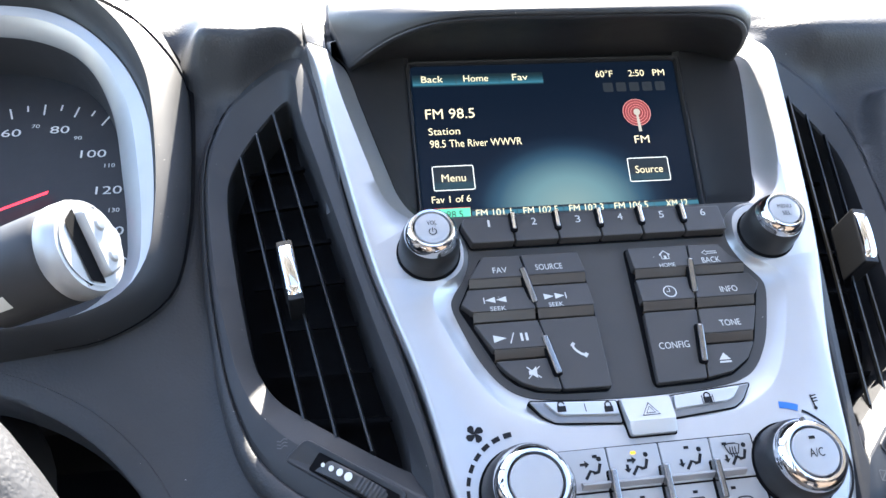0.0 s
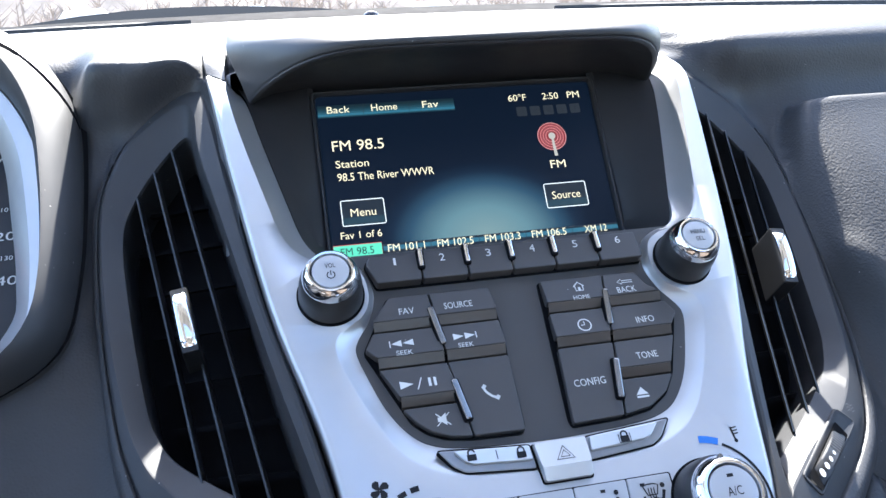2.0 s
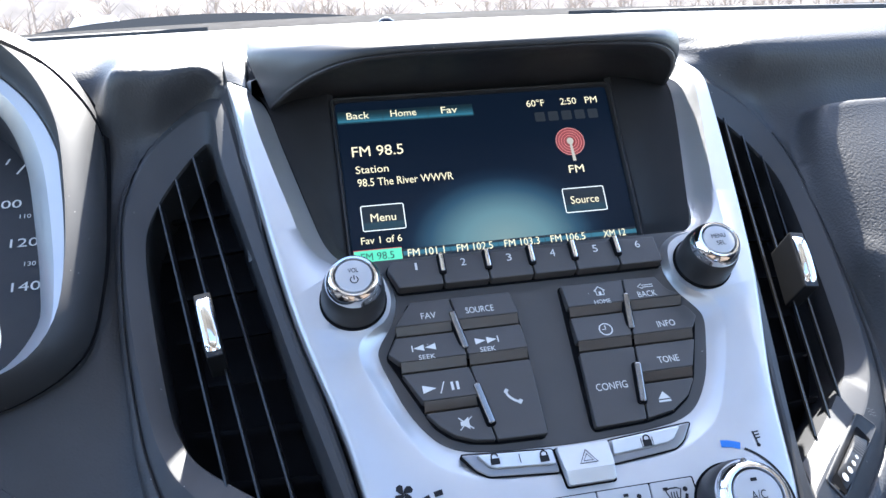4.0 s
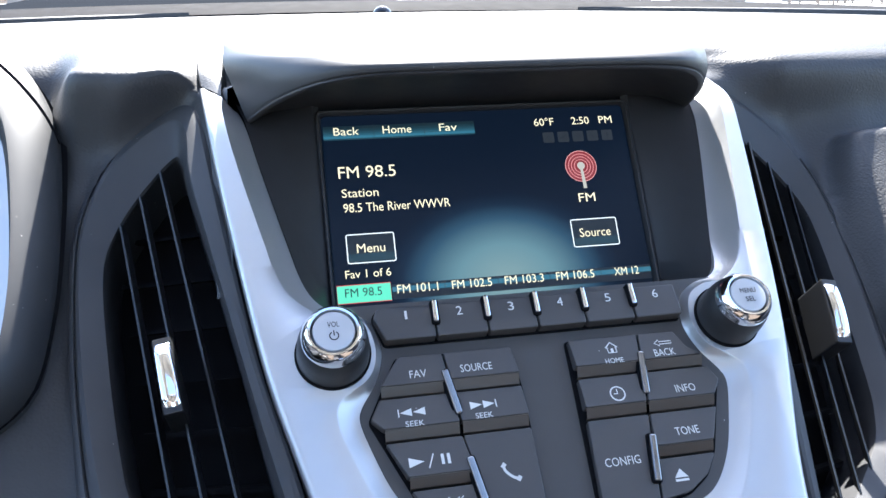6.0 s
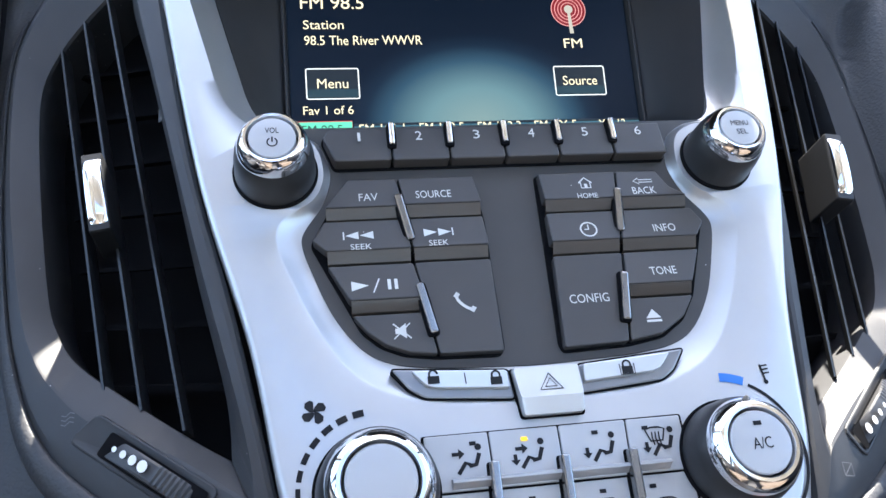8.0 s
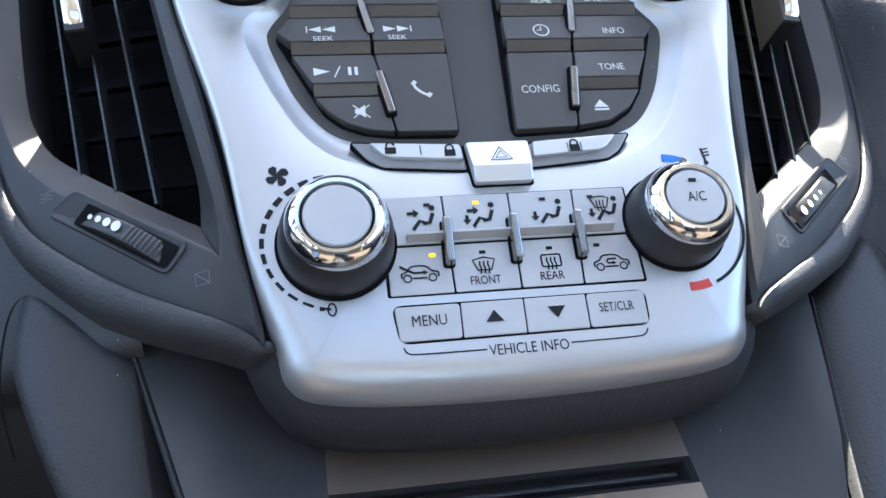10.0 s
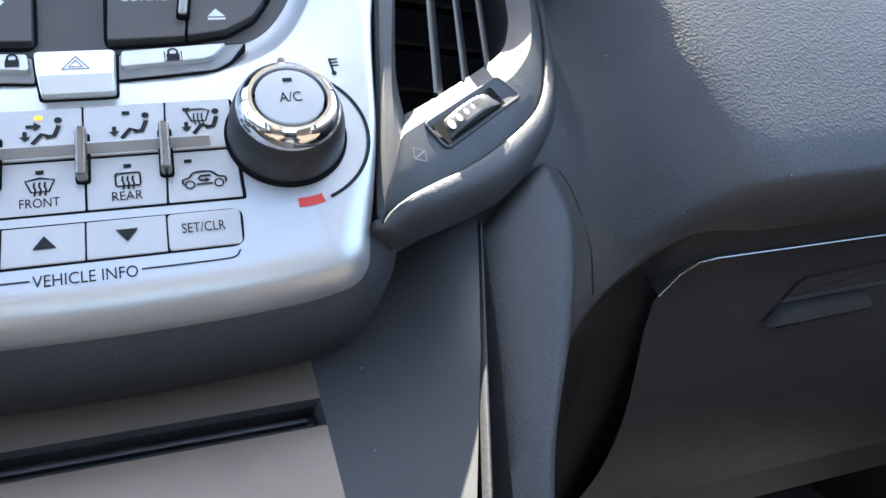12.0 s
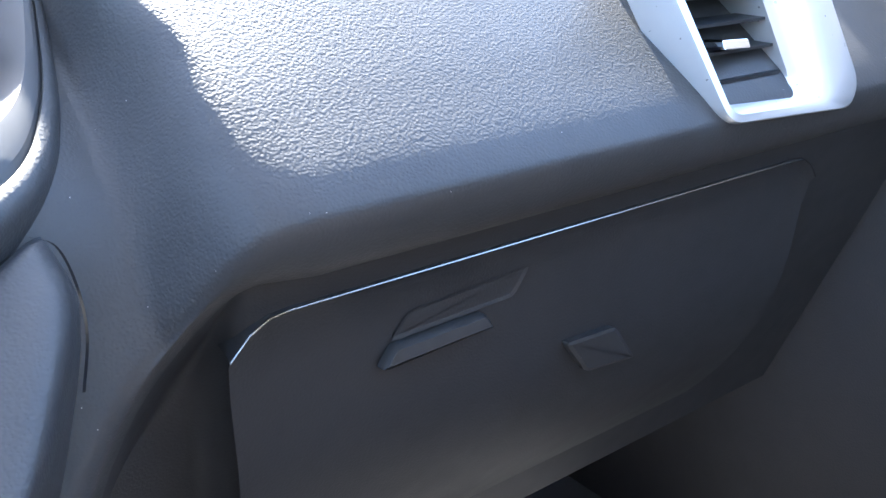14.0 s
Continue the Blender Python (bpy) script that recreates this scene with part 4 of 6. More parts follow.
            pts = ((lip[2] / 1000 + 0.0004, y0 + 0.001), (lip[2] / 1000 - 0.0001, y0), (lip[2] / 1000 - 0.0012, y0 + 0.0006), (low / 1000 + 0.0004, 0.0014), (low / 1000, 0.004))
            bm = bmesh.new()
            bridge(bm, [bm.verts.new((x0, y, z)) for z, y in pts], [bm.verts.new((x1, y, z)) for z, y in pts], False)
            part("finger_ledge", fixed(bm), LEDGE, key, "satin black sloping ledge, warm reflection put into its brown tint", smooth=True, sharp=30)
        for mark in marks:
            if mark[0] == "w":
                ink = worded(mark[1], mark[2], mark[3], mark[4], 0.0, WHITE_INK, key, 2.4 if mark[1] in ("SEEK", "HOME") else 3.4)
            else:
                ink = printed(mark[1], mark[2], mark[3], 0.0, WHITE_INK, key)
            for v in ink.data.vertices:
                v.co.y = 0.0002 + lean_out * (v.co.z - z0)
    for p, q in (((-44, -25.0), (-40.7, -45.4)), ((-39.7, -61.6), (-36.2, -81.8)), ((42.0, -25.8), (39.4, -45.7)), ((36.6, -61.6), (33.6, -81.5))):
        bm = bmesh.new()
        bar(bm, (p[0] / 1000, p[1] / 1000), (q[0] / 1000, q[1] / 1000), 0.0044, -0.0008, 0.004, 0.0003)
        socket = part("divider_socket", fixed(bm), GAP, r)
        bm = bmesh.new()
        bar(bm, (p[0] / 1000, p[1] / 1000 - 0.0006), (q[0] / 1000, q[1] / 1000 + 0.0006), 0.0030, -0.0024, 0.004, 0.0007)
        part("chrome_divider", fixed(bm), SATIN, socket, "satin chrome divider")
    return r


build_radio()


# ---- knobs ----
def build_knob(name, cx, cz, r, top, label, sign="", tip=0.55):
    k = thing(name, label, "knob")
    cx, cz = cx / 1000, cz / 1000
    t = -top
    # foot ring, rubber grip, chrome crown, silver cap
    bm = lathe(bmesh.new(), [(r * 1.04, 0.003), (r * 1.04, -0.0012), (r * 1.01, -0.0016), (r * 0.96, -0.0016), (r * 0.96, 0.002)], cx, cz, 56)
    part("foot_ring", bm, GAP, k, smooth=True)
    bm = lathe(bmesh.new(), [(r * 0.99, 0.0), (r * 0.99, -0.002), (r * 0.955, t * 0.45), (r * 0.90, t * 0.66), (r * 0.84, t * 0.74), (r * 0.6, t * 0.76)], cx, cz, 56)
    part("grip", bm, KNOB, k, "soft black rubber grip", smooth=True)
    bm = lathe(bmesh.new(), [(r * 0.855, t * 0.72), (r * 0.845, t * 0.79), (r * 0.80, t * 0.88), (r * 0.73, t * 0.96), (r * 0.67, t * 0.995), (r * (tip + 0.06), t * 0.99), (r * (tip + 0.035), t * 0.95), (r * (tip + 0.03), t * 0.85)], cx, cz, 64)
    part("chrome_crown", bm, CHROME, k, "bright chrome crown", smooth=True)
    bm = lathe(bmesh.new(), [(r * tip, t * 0.80), (r * tip, t * 0.965), (r * (tip - 0.02), t * 0.985), (r * tip * 0.75, t * 0.992), (r * tip * 0.4, t * 0.995), (0, t * 0.996)], cx, cz, 56)
    cap = part("cap", bm, CAP, k, "satin silver cap", smooth=True)
    y = t - 0.0001
    if sign == "vol":
        worded("VOL", cx * 1000, cz * 1000 + 2.6, 4.6, y, DARK_INK, cap, 2.3)
        bm = stroke(bmesh.new(), arc(cx, cz - 0.0022, 0.0017, 120, 420, 16), 0.00045, y)
        stroke(bm, [(cx, cz - 0.0000), (cx, cz - 0.0022)], 0.00045, y)
        part("sign", faced(bm), DARK_INK, cap)
    elif sign == "menu":
        worded("MENU", cx * 1000, cz * 1000 + 1.8, 7.2, y, DARK_INK, cap, 2.3)
        worded("SEL", cx * 1000, cz * 1000 - 2.2, 4.4, y, DARK_INK, cap, 2.3)
    elif sign == "ac":
        worded("A/C", cx * 1000, cz * 1000 - 0.4, 6.6, y, DARK_INK, cap, 3.6)
        bm = fill(bmesh.new(), [(cx - 0.0014, cz + 0.0052), (cx + 0.0014, cz + 0.0052), (cx + 0.0014, cz + 0.0066), (cx - 0.0014, cz + 0.0066)], y)
        part("lamp_window", faced(bm), DARK_INK, cap)
    if sign in ("ac", ""):
        a0 = radians(-120 if not sign else 92)
        px, pz = cx + r * 0.76 * math.cos(a0), cz + r * 0.76 * math.sin(a0)
        bm = lathe(bmesh.new(), [(0.0012, t * 0.90), (0.0012, t * 0.965), (0, t * 0.97)], px, pz, 12)
        part("pointer_dot", bm, SATIN, k, smooth=True)
    return k


build_knob("volume_knob", -88.2, -13.6, 0.0150, 0.0235, "black volume knob with chrome crown and silver cap", "vol")
build_knob("menu_knob", 87.6, -13.6, 0.0143, 0.0228, "black menu knob with chrome crown and silver cap", "menu")
build_knob("fan_knob", -60.2, -132.4, 0.0195, 0.0220, "black fan speed knob with chrome crown and plain silver cap")
build_knob("temperature_knob", 60.2, -131.6, 0.0185, 0.0205, "black temperature knob with chrome crown and silver cap", "ac")


# ---- lock switches and hazard switch ----
def build_switches():
    for s in (-1, 1):
        b = thing("door_lock_switch" if s < 0 else "child_lock_switch", "silver lock switch in a grey frame below the radio", "switch")
        frame_loop = [(s * x, z) for x, z in ((-52.5, -92.6), (-12.4, -95.6), (-11.6, -105.9), (-42, -103.4), (-47, -100.2))]
        bm = bmesh.new()
        slab(bm, rounded(mm(frame_loop), 0.0014, 3), -0.0002, 0.006, 0.0007)
        part("switch_frame", fixed(bm), FRAME, b, "grey satin frame")
        bm = bmesh.new()
        slab(bm, inset(rounded(mm(frame_loop), 0.0014, 3), -0.0005), 0.0002, 0.005, 0.0001)
        part("switch_gap", fixed(bm), GAP, b)
        face = [(s * x, z) for x, z in ((-46.0, -94.3), (-13.6, -96.2), (-13.0, -102.4), (-38.5, -100.6), (-41.5, -99.4))]
        bm = bmesh.new()
        slab(bm, rounded(mm(face), 0.0009, 3), -0.0024, 0.002, 0.0004)
        cap = part("rocker", fixed(bm), SWITCH, b)
        if s < 0:
            printed("unlock", -38.8, -97.4, -0.0026, DARK_INK, cap)
            printed("lock", -17.6, -99.2, -0.0026, DARK_INK, cap)
            bm = stroke(bmesh.new(), mm([(-28.2, -96.4), (-28.0, -100.2)]), 0.0004, -0.0026)
            part("rocker_line", faced(bm), DARK_INK, cap)
        else:
            printed("child", 29.0, -99.0, -0.0026, DARK_INK, cap)
    h = thing("hazard_switch", "silver hazard light switch with printed triangle", "switch")
    bm = bmesh.new()
    slab(bm, rounded(mm([(-12.6, -95.6), (12.6, -95.6), (11.8, -113.3), (-10.8, -113.3)]), 0.0014, 3), -0.0003, 0.005, 0.0002)
    part("switch_gap", fixed(bm), GAP, h)
    bm = bmesh.new()
    a0 = ring3(bm, rounded(mm([(-11.4, -96.2), (11.4, -96.2), (11.0, -107.2), (-10.6, -107.2)]), 0.0012, 3), lambda p: -0.0030 - 0.0022 * (-0.0962 - p[1]) / 0.011)
    b0 = ring3(bm, rounded(mm([(-11.8, -95.9), (11.8, -95.9), (11.0, -112.6), (-10.0, -112.6)]), 0.0012, 3), lambda p: -0.0022 - 0.0006 * (-0.0962 - p[1]) / 0.011)
    c0 = ring3(bm, rounded(mm([(-11.8, -95.9), (11.8, -95.9), (11.0, -112.6), (-10.0, -112.6)]), 0.0012, 3), 0.003)
    bm.faces.new(a0)
    bridge(bm, a0, b0)
    bridge(bm, b0, c0)
    cap = part("button", fixed(bm), SWITCH, h)
    bm = sign_strokes("hazard", 0.0003, -0.1022)
    for v in bm.verts:
        v.co.y = -0.0032 - 0.0022 * (-0.0962 - v.co.z) / 0.011
    part("sign", faced(bm), DARK_INK, cap)


build_switches()


# ---- climate keys and vehicle keys ----
def build_climate():
    c = thing("climate_panel", "block of eight silver climate keys with dark signs", "control panel")
    bm = bmesh.new()
    slab(bm, rounded(mm([(-45.0, -116.0), (45.0, -115.8), (45.0, -153.3), (-45.0, -153.0)]), 0.001, 3), -0.00025, 0.004, 0.0002)
    part("key_well", fixed(bm), GAP, c)
    top, bot = [-44.3, -22.8, 1.0, 24.6, 44.3], [-44.3, -22.4, 0.4, 22.4, 44.3]
    upper = ("air_face", "air_face_feet", "air_feet", "air_glass_feet")
    lower = ("fresh", "front", "rear", "recycle")
    for i in range(4):
        xm0, xm1 = (top[i] + bot[i]) / 2, (top[i + 1] + bot[i + 1]) / 2
        bm = bmesh.new()
        slab(bm, rounded(mm([(top[i] + 0.25, -116.4), (top[i + 1] - 0.25, -116.4), (xm1 - 0.25, -134.4), (xm0 + 0.25, -134.4)]), 0.0006, 2), -0.0010, 0.003, 0.0004)
        lo, hi = max(xm0, -36.8) + 0.25, min(xm1, 36.8) - 0.25
        ledge(bm, lo / 1000, hi / 1000, -0.1316, -0.1342, -0.0042)
        key = part("climate_key", fixed(bm), SILVER_KEY, c)
        printed(upper[i], (-32.6, -11.6, 12.8, 33.6)[i], -125.2, -0.0013, DARK_INK, key)
        bm = fill(bmesh.new(), mm([((-28.4, -11.1, 13.1, 30.8)[i] + u, -119.8 + v) for u, v in ((-1.1, -0.65), (1.1, -0.65), (1.1, 0.65), (-1.1, 0.65))]), -0.0013)
        part("lamp_window", faced(bm), AMBER if i == 1 else DARK_INK, key, "lit amber lamp" if i == 1 else "")
        bm = bmesh.new()
        slab(bm, rounded(mm([(xm0 + 0.25, -135.0), (xm1 - 0.25, -135.0), (bot[i + 1] - 0.25, -152.6), (bot[i] + 0.25, -152.6)]), 0.0006, 2), -0.0004, 0.003, 0.0004)
        key = part("climate_key", fixed(bm), SILVER_KEY, c)
        printed(lower[i], (-33.6, -11.4, 12.1, 33.4)[i], (-145.2, -143.6, -143.8, -145.6)[i], -0.0007, DARK_INK, key)
        if i in (1, 2):
            worded(("FRONT", "REAR")[i - 1], (-11.6, 11.6)[i - 1], -148.9, (10.4, 8.4)[i - 1], -0.0007, DARK_INK, key, 3.0)
        bm = fill(bmesh.new(), mm([((-28.7, -11.4, 12.2, 29.4)[i] + u, -138.7 + v) for u, v in ((-1.1, -0.65), (1.1, -0.65), (1.1, 0.65), (-1.1, 0.65))]), -0.0007)
        part("lamp_window", faced(bm), AMBER if i == 0 else DARK_INK, key, "lit amber lamp" if i == 0 else "")
    for x in (-23.0, 0.3, 23.4):
        bm = bmesh.new()
        bar(bm, ((x + 0.3) / 1000, -0.1262), ((x - 0.3) / 1000, -0.1438), 0.0042, -0.0012, 0.002, 0.0002)
        socket = part("divider_socket", fixed(bm), GAP, c)
        bm = bmesh.new()
        bar(bm, ((x + 0.3) / 1000, -0.1266), ((x - 0.3) / 1000, -0.1434), 0.0031, -0.0058, 0.002, 0.0008)
        part("metal_divider", fixed(bm), SATIN, socket, "satin metal divider")
    v = thing("vehicle_info_keys", "row of four silver vehicle information keys", "control panel")
    bm = bmesh.new()
    slab(bm, rounded(mm([(-44.3, -155.8), (43.2, -156.2), (42.4, -169.0), (-42.6, -169.2)]), 0.0035, 4), -0.00025, 0.004, 0.0002)
    part("key_well", fixed(bm), GAP, v)
    xs = [-43.7, -21.6, -0.1, 21.6, 42.6]
    for i in range(4):
        bm = bmesh.new()
        shape = [(xs[i] + 0.2, -156.5), (xs[i + 1] - 0.2, -156.5), (xs[i + 1] - (0.8 if i == 3 else 0.6), -168.5), (xs[i] + (1.2 if not i else -0.2), -168.5)]
        slab(bm, rounded(mm(shape), 0.0014 if i in (0, 3) else 0.0005, 3), -0.0006, 0.003, 0.0004)
        key = part("info_key", fixed(bm), SILVER_KEY, v)
        if i in (1, 2):
            printed(("up", "down")[i - 1], (-10.8, 10.6)[i - 1], -162.0, -0.0009, DARK_INK, key)
        else:
            worded("MENU" if not i else "SET/CLR", -32.4 if not i else 31.5, -161.8, 11.4 if not i else 12.2, -0.0009, DARK_INK, key, 3.7 if not i else 3.2)


build_climate()


# ---- air vents beside the stack ----
def build_vent(s):
    side = "driver's" if s < 0 else "passenger's"
    v = thing("centre_air_vent", "tall black vent with slanted slats on the %s side" % side, "air vent", group="centre air vents")
    bm = bmesh.new()
    outer, opening = spline(mm(BEZEL_OUT), 5, True), spline(mm(BEZEL_IN), 5, True)
    rings = []
    fold = [p.x for p in spline([Vector((c, 0)) for c in CREASE], 5, True)]
    for t, dy in ((-1.0, 0.03), (-1.0, 0.0025), (-0.8, 0.0006), (-0.55, 0.0), (-0.04, 0.0), (0.05, 0.0005), (0.96, 0.0088), (1.0, 0.0105), (1.04, 0.048)):
        rings.append([])
        for p, q, c in zip(outer, opening, fold):
            k = c * (1 + t) if t < 0 else c + (1 - c) * t
            x, z = p.x + (q.x - p.x) * k, p.y + (q.y - p.y) * k
            rings[-1].append(bm.verts.new((s * x, bezel_depth(x, z) + dy, z)))
    for a0, b0 in zip(rings, rings[1:]):
        bridge(bm, a0, b0)
    part("bezel", fixed(bm), TRIM, v, smooth=True, sharp=18)
    bm = bmesh.new()
    a0 = [bm.verts.new((s * p.x, bezel_depth(p.x, p.y) + 0.0012, p.y)) for p in inset(outer, -0.0001)[:40]]
    b0 = [bm.verts.new((s * p.x, bezel_depth(p.x, p.y) + 0.0026, p.y)) for p in inset(outer, -0.0017)[:40]]
    bridge(bm, a0, b0, False)
    part("joint", faced(bm), GAP, v)
    bm = bmesh.new()
    # rounded bead that runs round the outside of the bezel
    rows = []
    for i, p in enumerate(outer[15 : 5 * 12 + 1]):
        w = (0.004 + 0.0075 * min(1, max(0, (i - 12) / 22))) * min(1, (46 - i) / 16 + 0.25)
        n = (outer[15 + i + 1] - outer[15 + i - 1]).normalized()
        n = Vector((-n.y, n.x)) * (1 if area2(outer) < 0 else -1)
        rows.append([bm.verts.new((s * (p.x + n.x * w * c), bezel_depth(p.x, p.y) + dy, p.y + n.y * w * c)) for c, dy in ((-0.1, 0.004), (0.0, 0.0008), (0.1, 0.0), (0.5, 0.0008), (0.85, 0.0038), (1.0, 0.008), (1.06, 0.02))])
    for a0, b0 in zip(rows, rows[1:]):
        bridge(bm, a0, b0, False)
    part("bead", fixed(bm), DASH, v, "grained black bead round the vent", smooth=True, sharp=60)
    bm = bmesh.new()
    fill(bm, [(p.x * s, p.y) for p in inset(opening, -0.003)], 0.0)
    for q in bm.verts:
        q.co.y = vent_depth(abs(q.co.x)) + 0.046
    part("duct", faced(bm), GAP, v)
    # long slats, slanted with the opening
    for (x0, z0), (x1, z1) in (((183.5, 84), (152, -82)), ((174, 98), (137.6, -92)), ((164, 110), (122, -102))):
        bm = bmesh.new()
        rows = []
        for i in range(13):
            x, z = x0 + (x1 - x0) * i / 12, z0 + (z1 - z0) * i / 12
            x, z = x / 1000, z / 1000
            y = vent_depth(x) + 0.0075
            turn = (0.55 if s > 0 else -0.12)
            rows.append([bm.verts.new((s * (x + dx + turn * dy), y + dy, z)) for dx, dy in ((-0.0007, 0.010), (-0.0010, 0.002), (-0.0004, 0.0), (0.0006, 0.0004), (0.0010, 0.003), (0.0007, 0.010))])
        for a0, b0 in zip(rows, rows[1:]):
            bridge(bm, a0, b0, False)
        bm.faces.new(rows[0])
        bm.faces.new(rows[-1][::-1])
        part("slat", fixed(bm), SLAT, v, smooth=True, sharp=50)
    # cross blades deep in the duct
    for i in range(7):
        z = -0.075 + 0.027 * i
        xc = 0.148 + 0.16 * z
        bm = bmesh.new()
        rows = []
        for x, zz in ((xc - 0.026, z - 0.006), (xc + 0.030, z + 0.004)):
            y = vent_depth(x) + 0.034
            rows.append([bm.verts.new((s * x, y, zz - 0.0012)), bm.verts.new((s * x, y, zz + 0.0012)), bm.verts.new((s * x, y + 0.007, zz + 0.004)), bm.verts.new((s * x, y + 0.007, zz + 0.0015))])
        bridge(bm, rows[0], rows[1])
        part("cross_blade", fixed(bm), GAP, v)
    # sliding tab on the middle slat
    tab = bmesh.new()
    p, q = Vector((0.1585, 0.008)), Vector((0.1530, -0.026))
    d = (q - p).normalized()
    n = Vector((-d.y, d.x)) * 0.0040
    yb = vent_depth(0.156)
    loop = rounded([p + n, p - n, q - n, q + n], 0.0008, 2)
    rows = [[tab.verts.new((s * c.x, yb + dy, c.y)) for c in inset(loop, k)] for k, dy in ((0, 0.012), (0, -0.0095), (0.0004, -0.0105))]
    bridge(tab, rows[0], rows[1])
    bridge(tab, rows[1], rows[2])
    tab.faces.new(rows[2])
    body = part("slide_tab", fixed(tab), SLAT, v)
    bm = bmesh.new()
    n2 = n * 0.82
    rows = []
    for i in range(9):
        t = i / 8
        c = p + (q - p) * (0.02 + 0.96 * t)
        y = yb - 0.0112 - 0.0016 * math.sin(math.pi * t) + (0.003 if i in (0, 8) else 0)
        rows.append([bm.verts.new((s * (c.x + k * n2.x), y + dy, c.y + k * n2.y)) for k, dy in ((-1.05, 0.003), (-1, 0.0004), (-0.7, -0.0003), (0.7, -0.0003), (1, 0.0004), (1.05, 0.003))])
    for a0, b0 in zip(rows, rows[1:]):
        bridge(bm, a0, b0, False)
    part("chrome_face", fixed(bm), CHROME, body, "bright chrome face", smooth=True, sharp=50)
    for i in range(5):
        bm = bmesh.new()
        c = p + (q - p) * (0.25 + 0.13 * i)
        rows = [[bm.verts.new((s * (c.x + k * n.x * 1.06), yb + dy, c.y + dz)) for dy in (-0.0085, 0.008)] for k, dz in ((1, 0.0008), (1.12, 0.0), (1, -0.0008))]
        bridge(bm, rows[0], rows[1], False)
        bridge(bm, rows[1], rows[2], False)
        part("grip_rib", fixed(bm), SLAT, body)
    # thumb wheel in its slot below the slats
    a1, b1 = Vector((0.1470, -0.1042)), Vector((0.1155, -0.1285))
    d = (b1 - a1).normalized()
    n = Vector((-d.y, d.x))
    slot = bmesh.new()
    loop = rounded([a1 + n * 0.0050 - d * 0.013, a1 - n * 0.0062 - d * 0.010, b1 - n * 0.0062 + d * 0.003, b1 + n * 0.0050 + d * 0.003], 0.0025, 3)
    rows = [[slot.verts.new((s * c.x, vent_depth(c.x) + dy, c.y)) for c in inset(loop, k)] for k, dy in ((-0.0010, 0.0006), (-0.0005, -0.0007), (0.0, -0.0009), (0.0014, -0.0003))]
    for a0, b0 in zip(rows, rows[1:]):
        bridge(slot, a0, b0)
    slot.faces.new(rows[-1])
    part("wheel_pocket", fixed(slot), TRIM, v, smooth=True, sharp=25)
    slot = bmesh.new()
    loop = rounded([a1 + n * 0.0043 - d * 0.0012, a1 - n * 0.0043 - d * 0.0012, b1 - n * 0.0043 + d * 0.0012, b1 + n * 0.0043 + d * 0.0012], 0.001, 2)
    slot.faces.new([slot.verts.new((s * c.x, vent_depth(c.x) - 0.0011, c.y)) for c in loop])
    part("wheel_slot", faced(slot), GAP, v)
    bm = bmesh.new()
    mid = (a1 + b1) / 2
    half = (b1 - a1).length / 2 * 0.94
    rows = []
    steps = 40
    for i in range(steps + 1):
        t = -1 + 2 * i / steps
        c = mid + d * half * t
        rise = 0.0048 * (1 - t * t) + (0.00035 if i % 2 and (t > 0.1 if s < 0 else t < -0.1) else 0)
        rows.append([bm.verts.new((s * (c.x + n.x * w), vent_depth(c.x) - rise * k, c.y + n.y * w)) for w, k in ((-0.0036, -0.2), (-0.0034, 0.9), (-0.0026, 1.0), (0.0026, 1.0), (0.0034, 0.9), (0.0036, -0.2))])
    for a0, b0 in zip(rows, rows[1:]):
        bridge(bm, a0, b0, False)
    wheel = part("thumb_wheel", fixed(bm), KNOB, v, "ribbed black thumb wheel with white dots", smooth=True, sharp=25)
    for i, r in enumerate((0.0009, 0.0012, 0.0015, 0.0018)):
        t = -0.86 + 0.24 * i if s < 0 else 0.86 - 0.24 * (3 - i) - 0.1
        c = mid + d * half * t
        bm = bmesh.new()
        rise = 0.0048 * (1 - t * t) + 0.0011
        bm.faces.new([bm.verts.new((s * (c.x + r * math.cos(k * math.pi / 6)), vent_depth(c.x + r * math.cos(k * math.pi / 6)) - rise, c.y + r * math.sin(k * math.pi / 6) * 1.1)) for k in range(12)])
        part("white_dot", faced(bm), DOT, wheel)
    # faint flow signs at both ends of the wheel
    for centre, lines in (((0.1620, -0.0925), [[(-2.4, -1.6 + 1.6 * j), (-0.8, -1.0 + 1.6 * j), (0.8, -2.2 + 1.6 * j), (2.4, -1.6 + 1.6 * j)] for j in range(3)]),
                          ((0.1040, -0.1390), [[(-2.4, -2.2), (2.2, -2.4), (2.6, 2.0), (-2.0, 2.4), (-2.4, -2.2)], [(-2.4, -2.2), (2.6, 2.0)]])):
        bm = bmesh.new()
        for line in lines:
            stroke(bm, [(s * (centre[0] + u / 1000), centre[1] + w / 1000) for u, w in line], 0.0004)
        for q in bm.verts:
            q.co.y = bezel_depth(abs(q.co.x), q.co.z) - 0.0003
        part("flow_sign", faced(bm), SIGN_GREY, v)
    return v


build_vent(-1)
build_vent(1)


# ---- below the stack ----
def console_y(z):
    return 0.030 + 0.39 * (z + 0.19)


def console_at(x, z):
    # the panel is hollowed along its middle and curves up to both sides
    t = max(0, min(1, (abs(x - 0.004) - 0.052) / 0.056))
    return console_y(z) + 0.012 - 0.018 * t * t


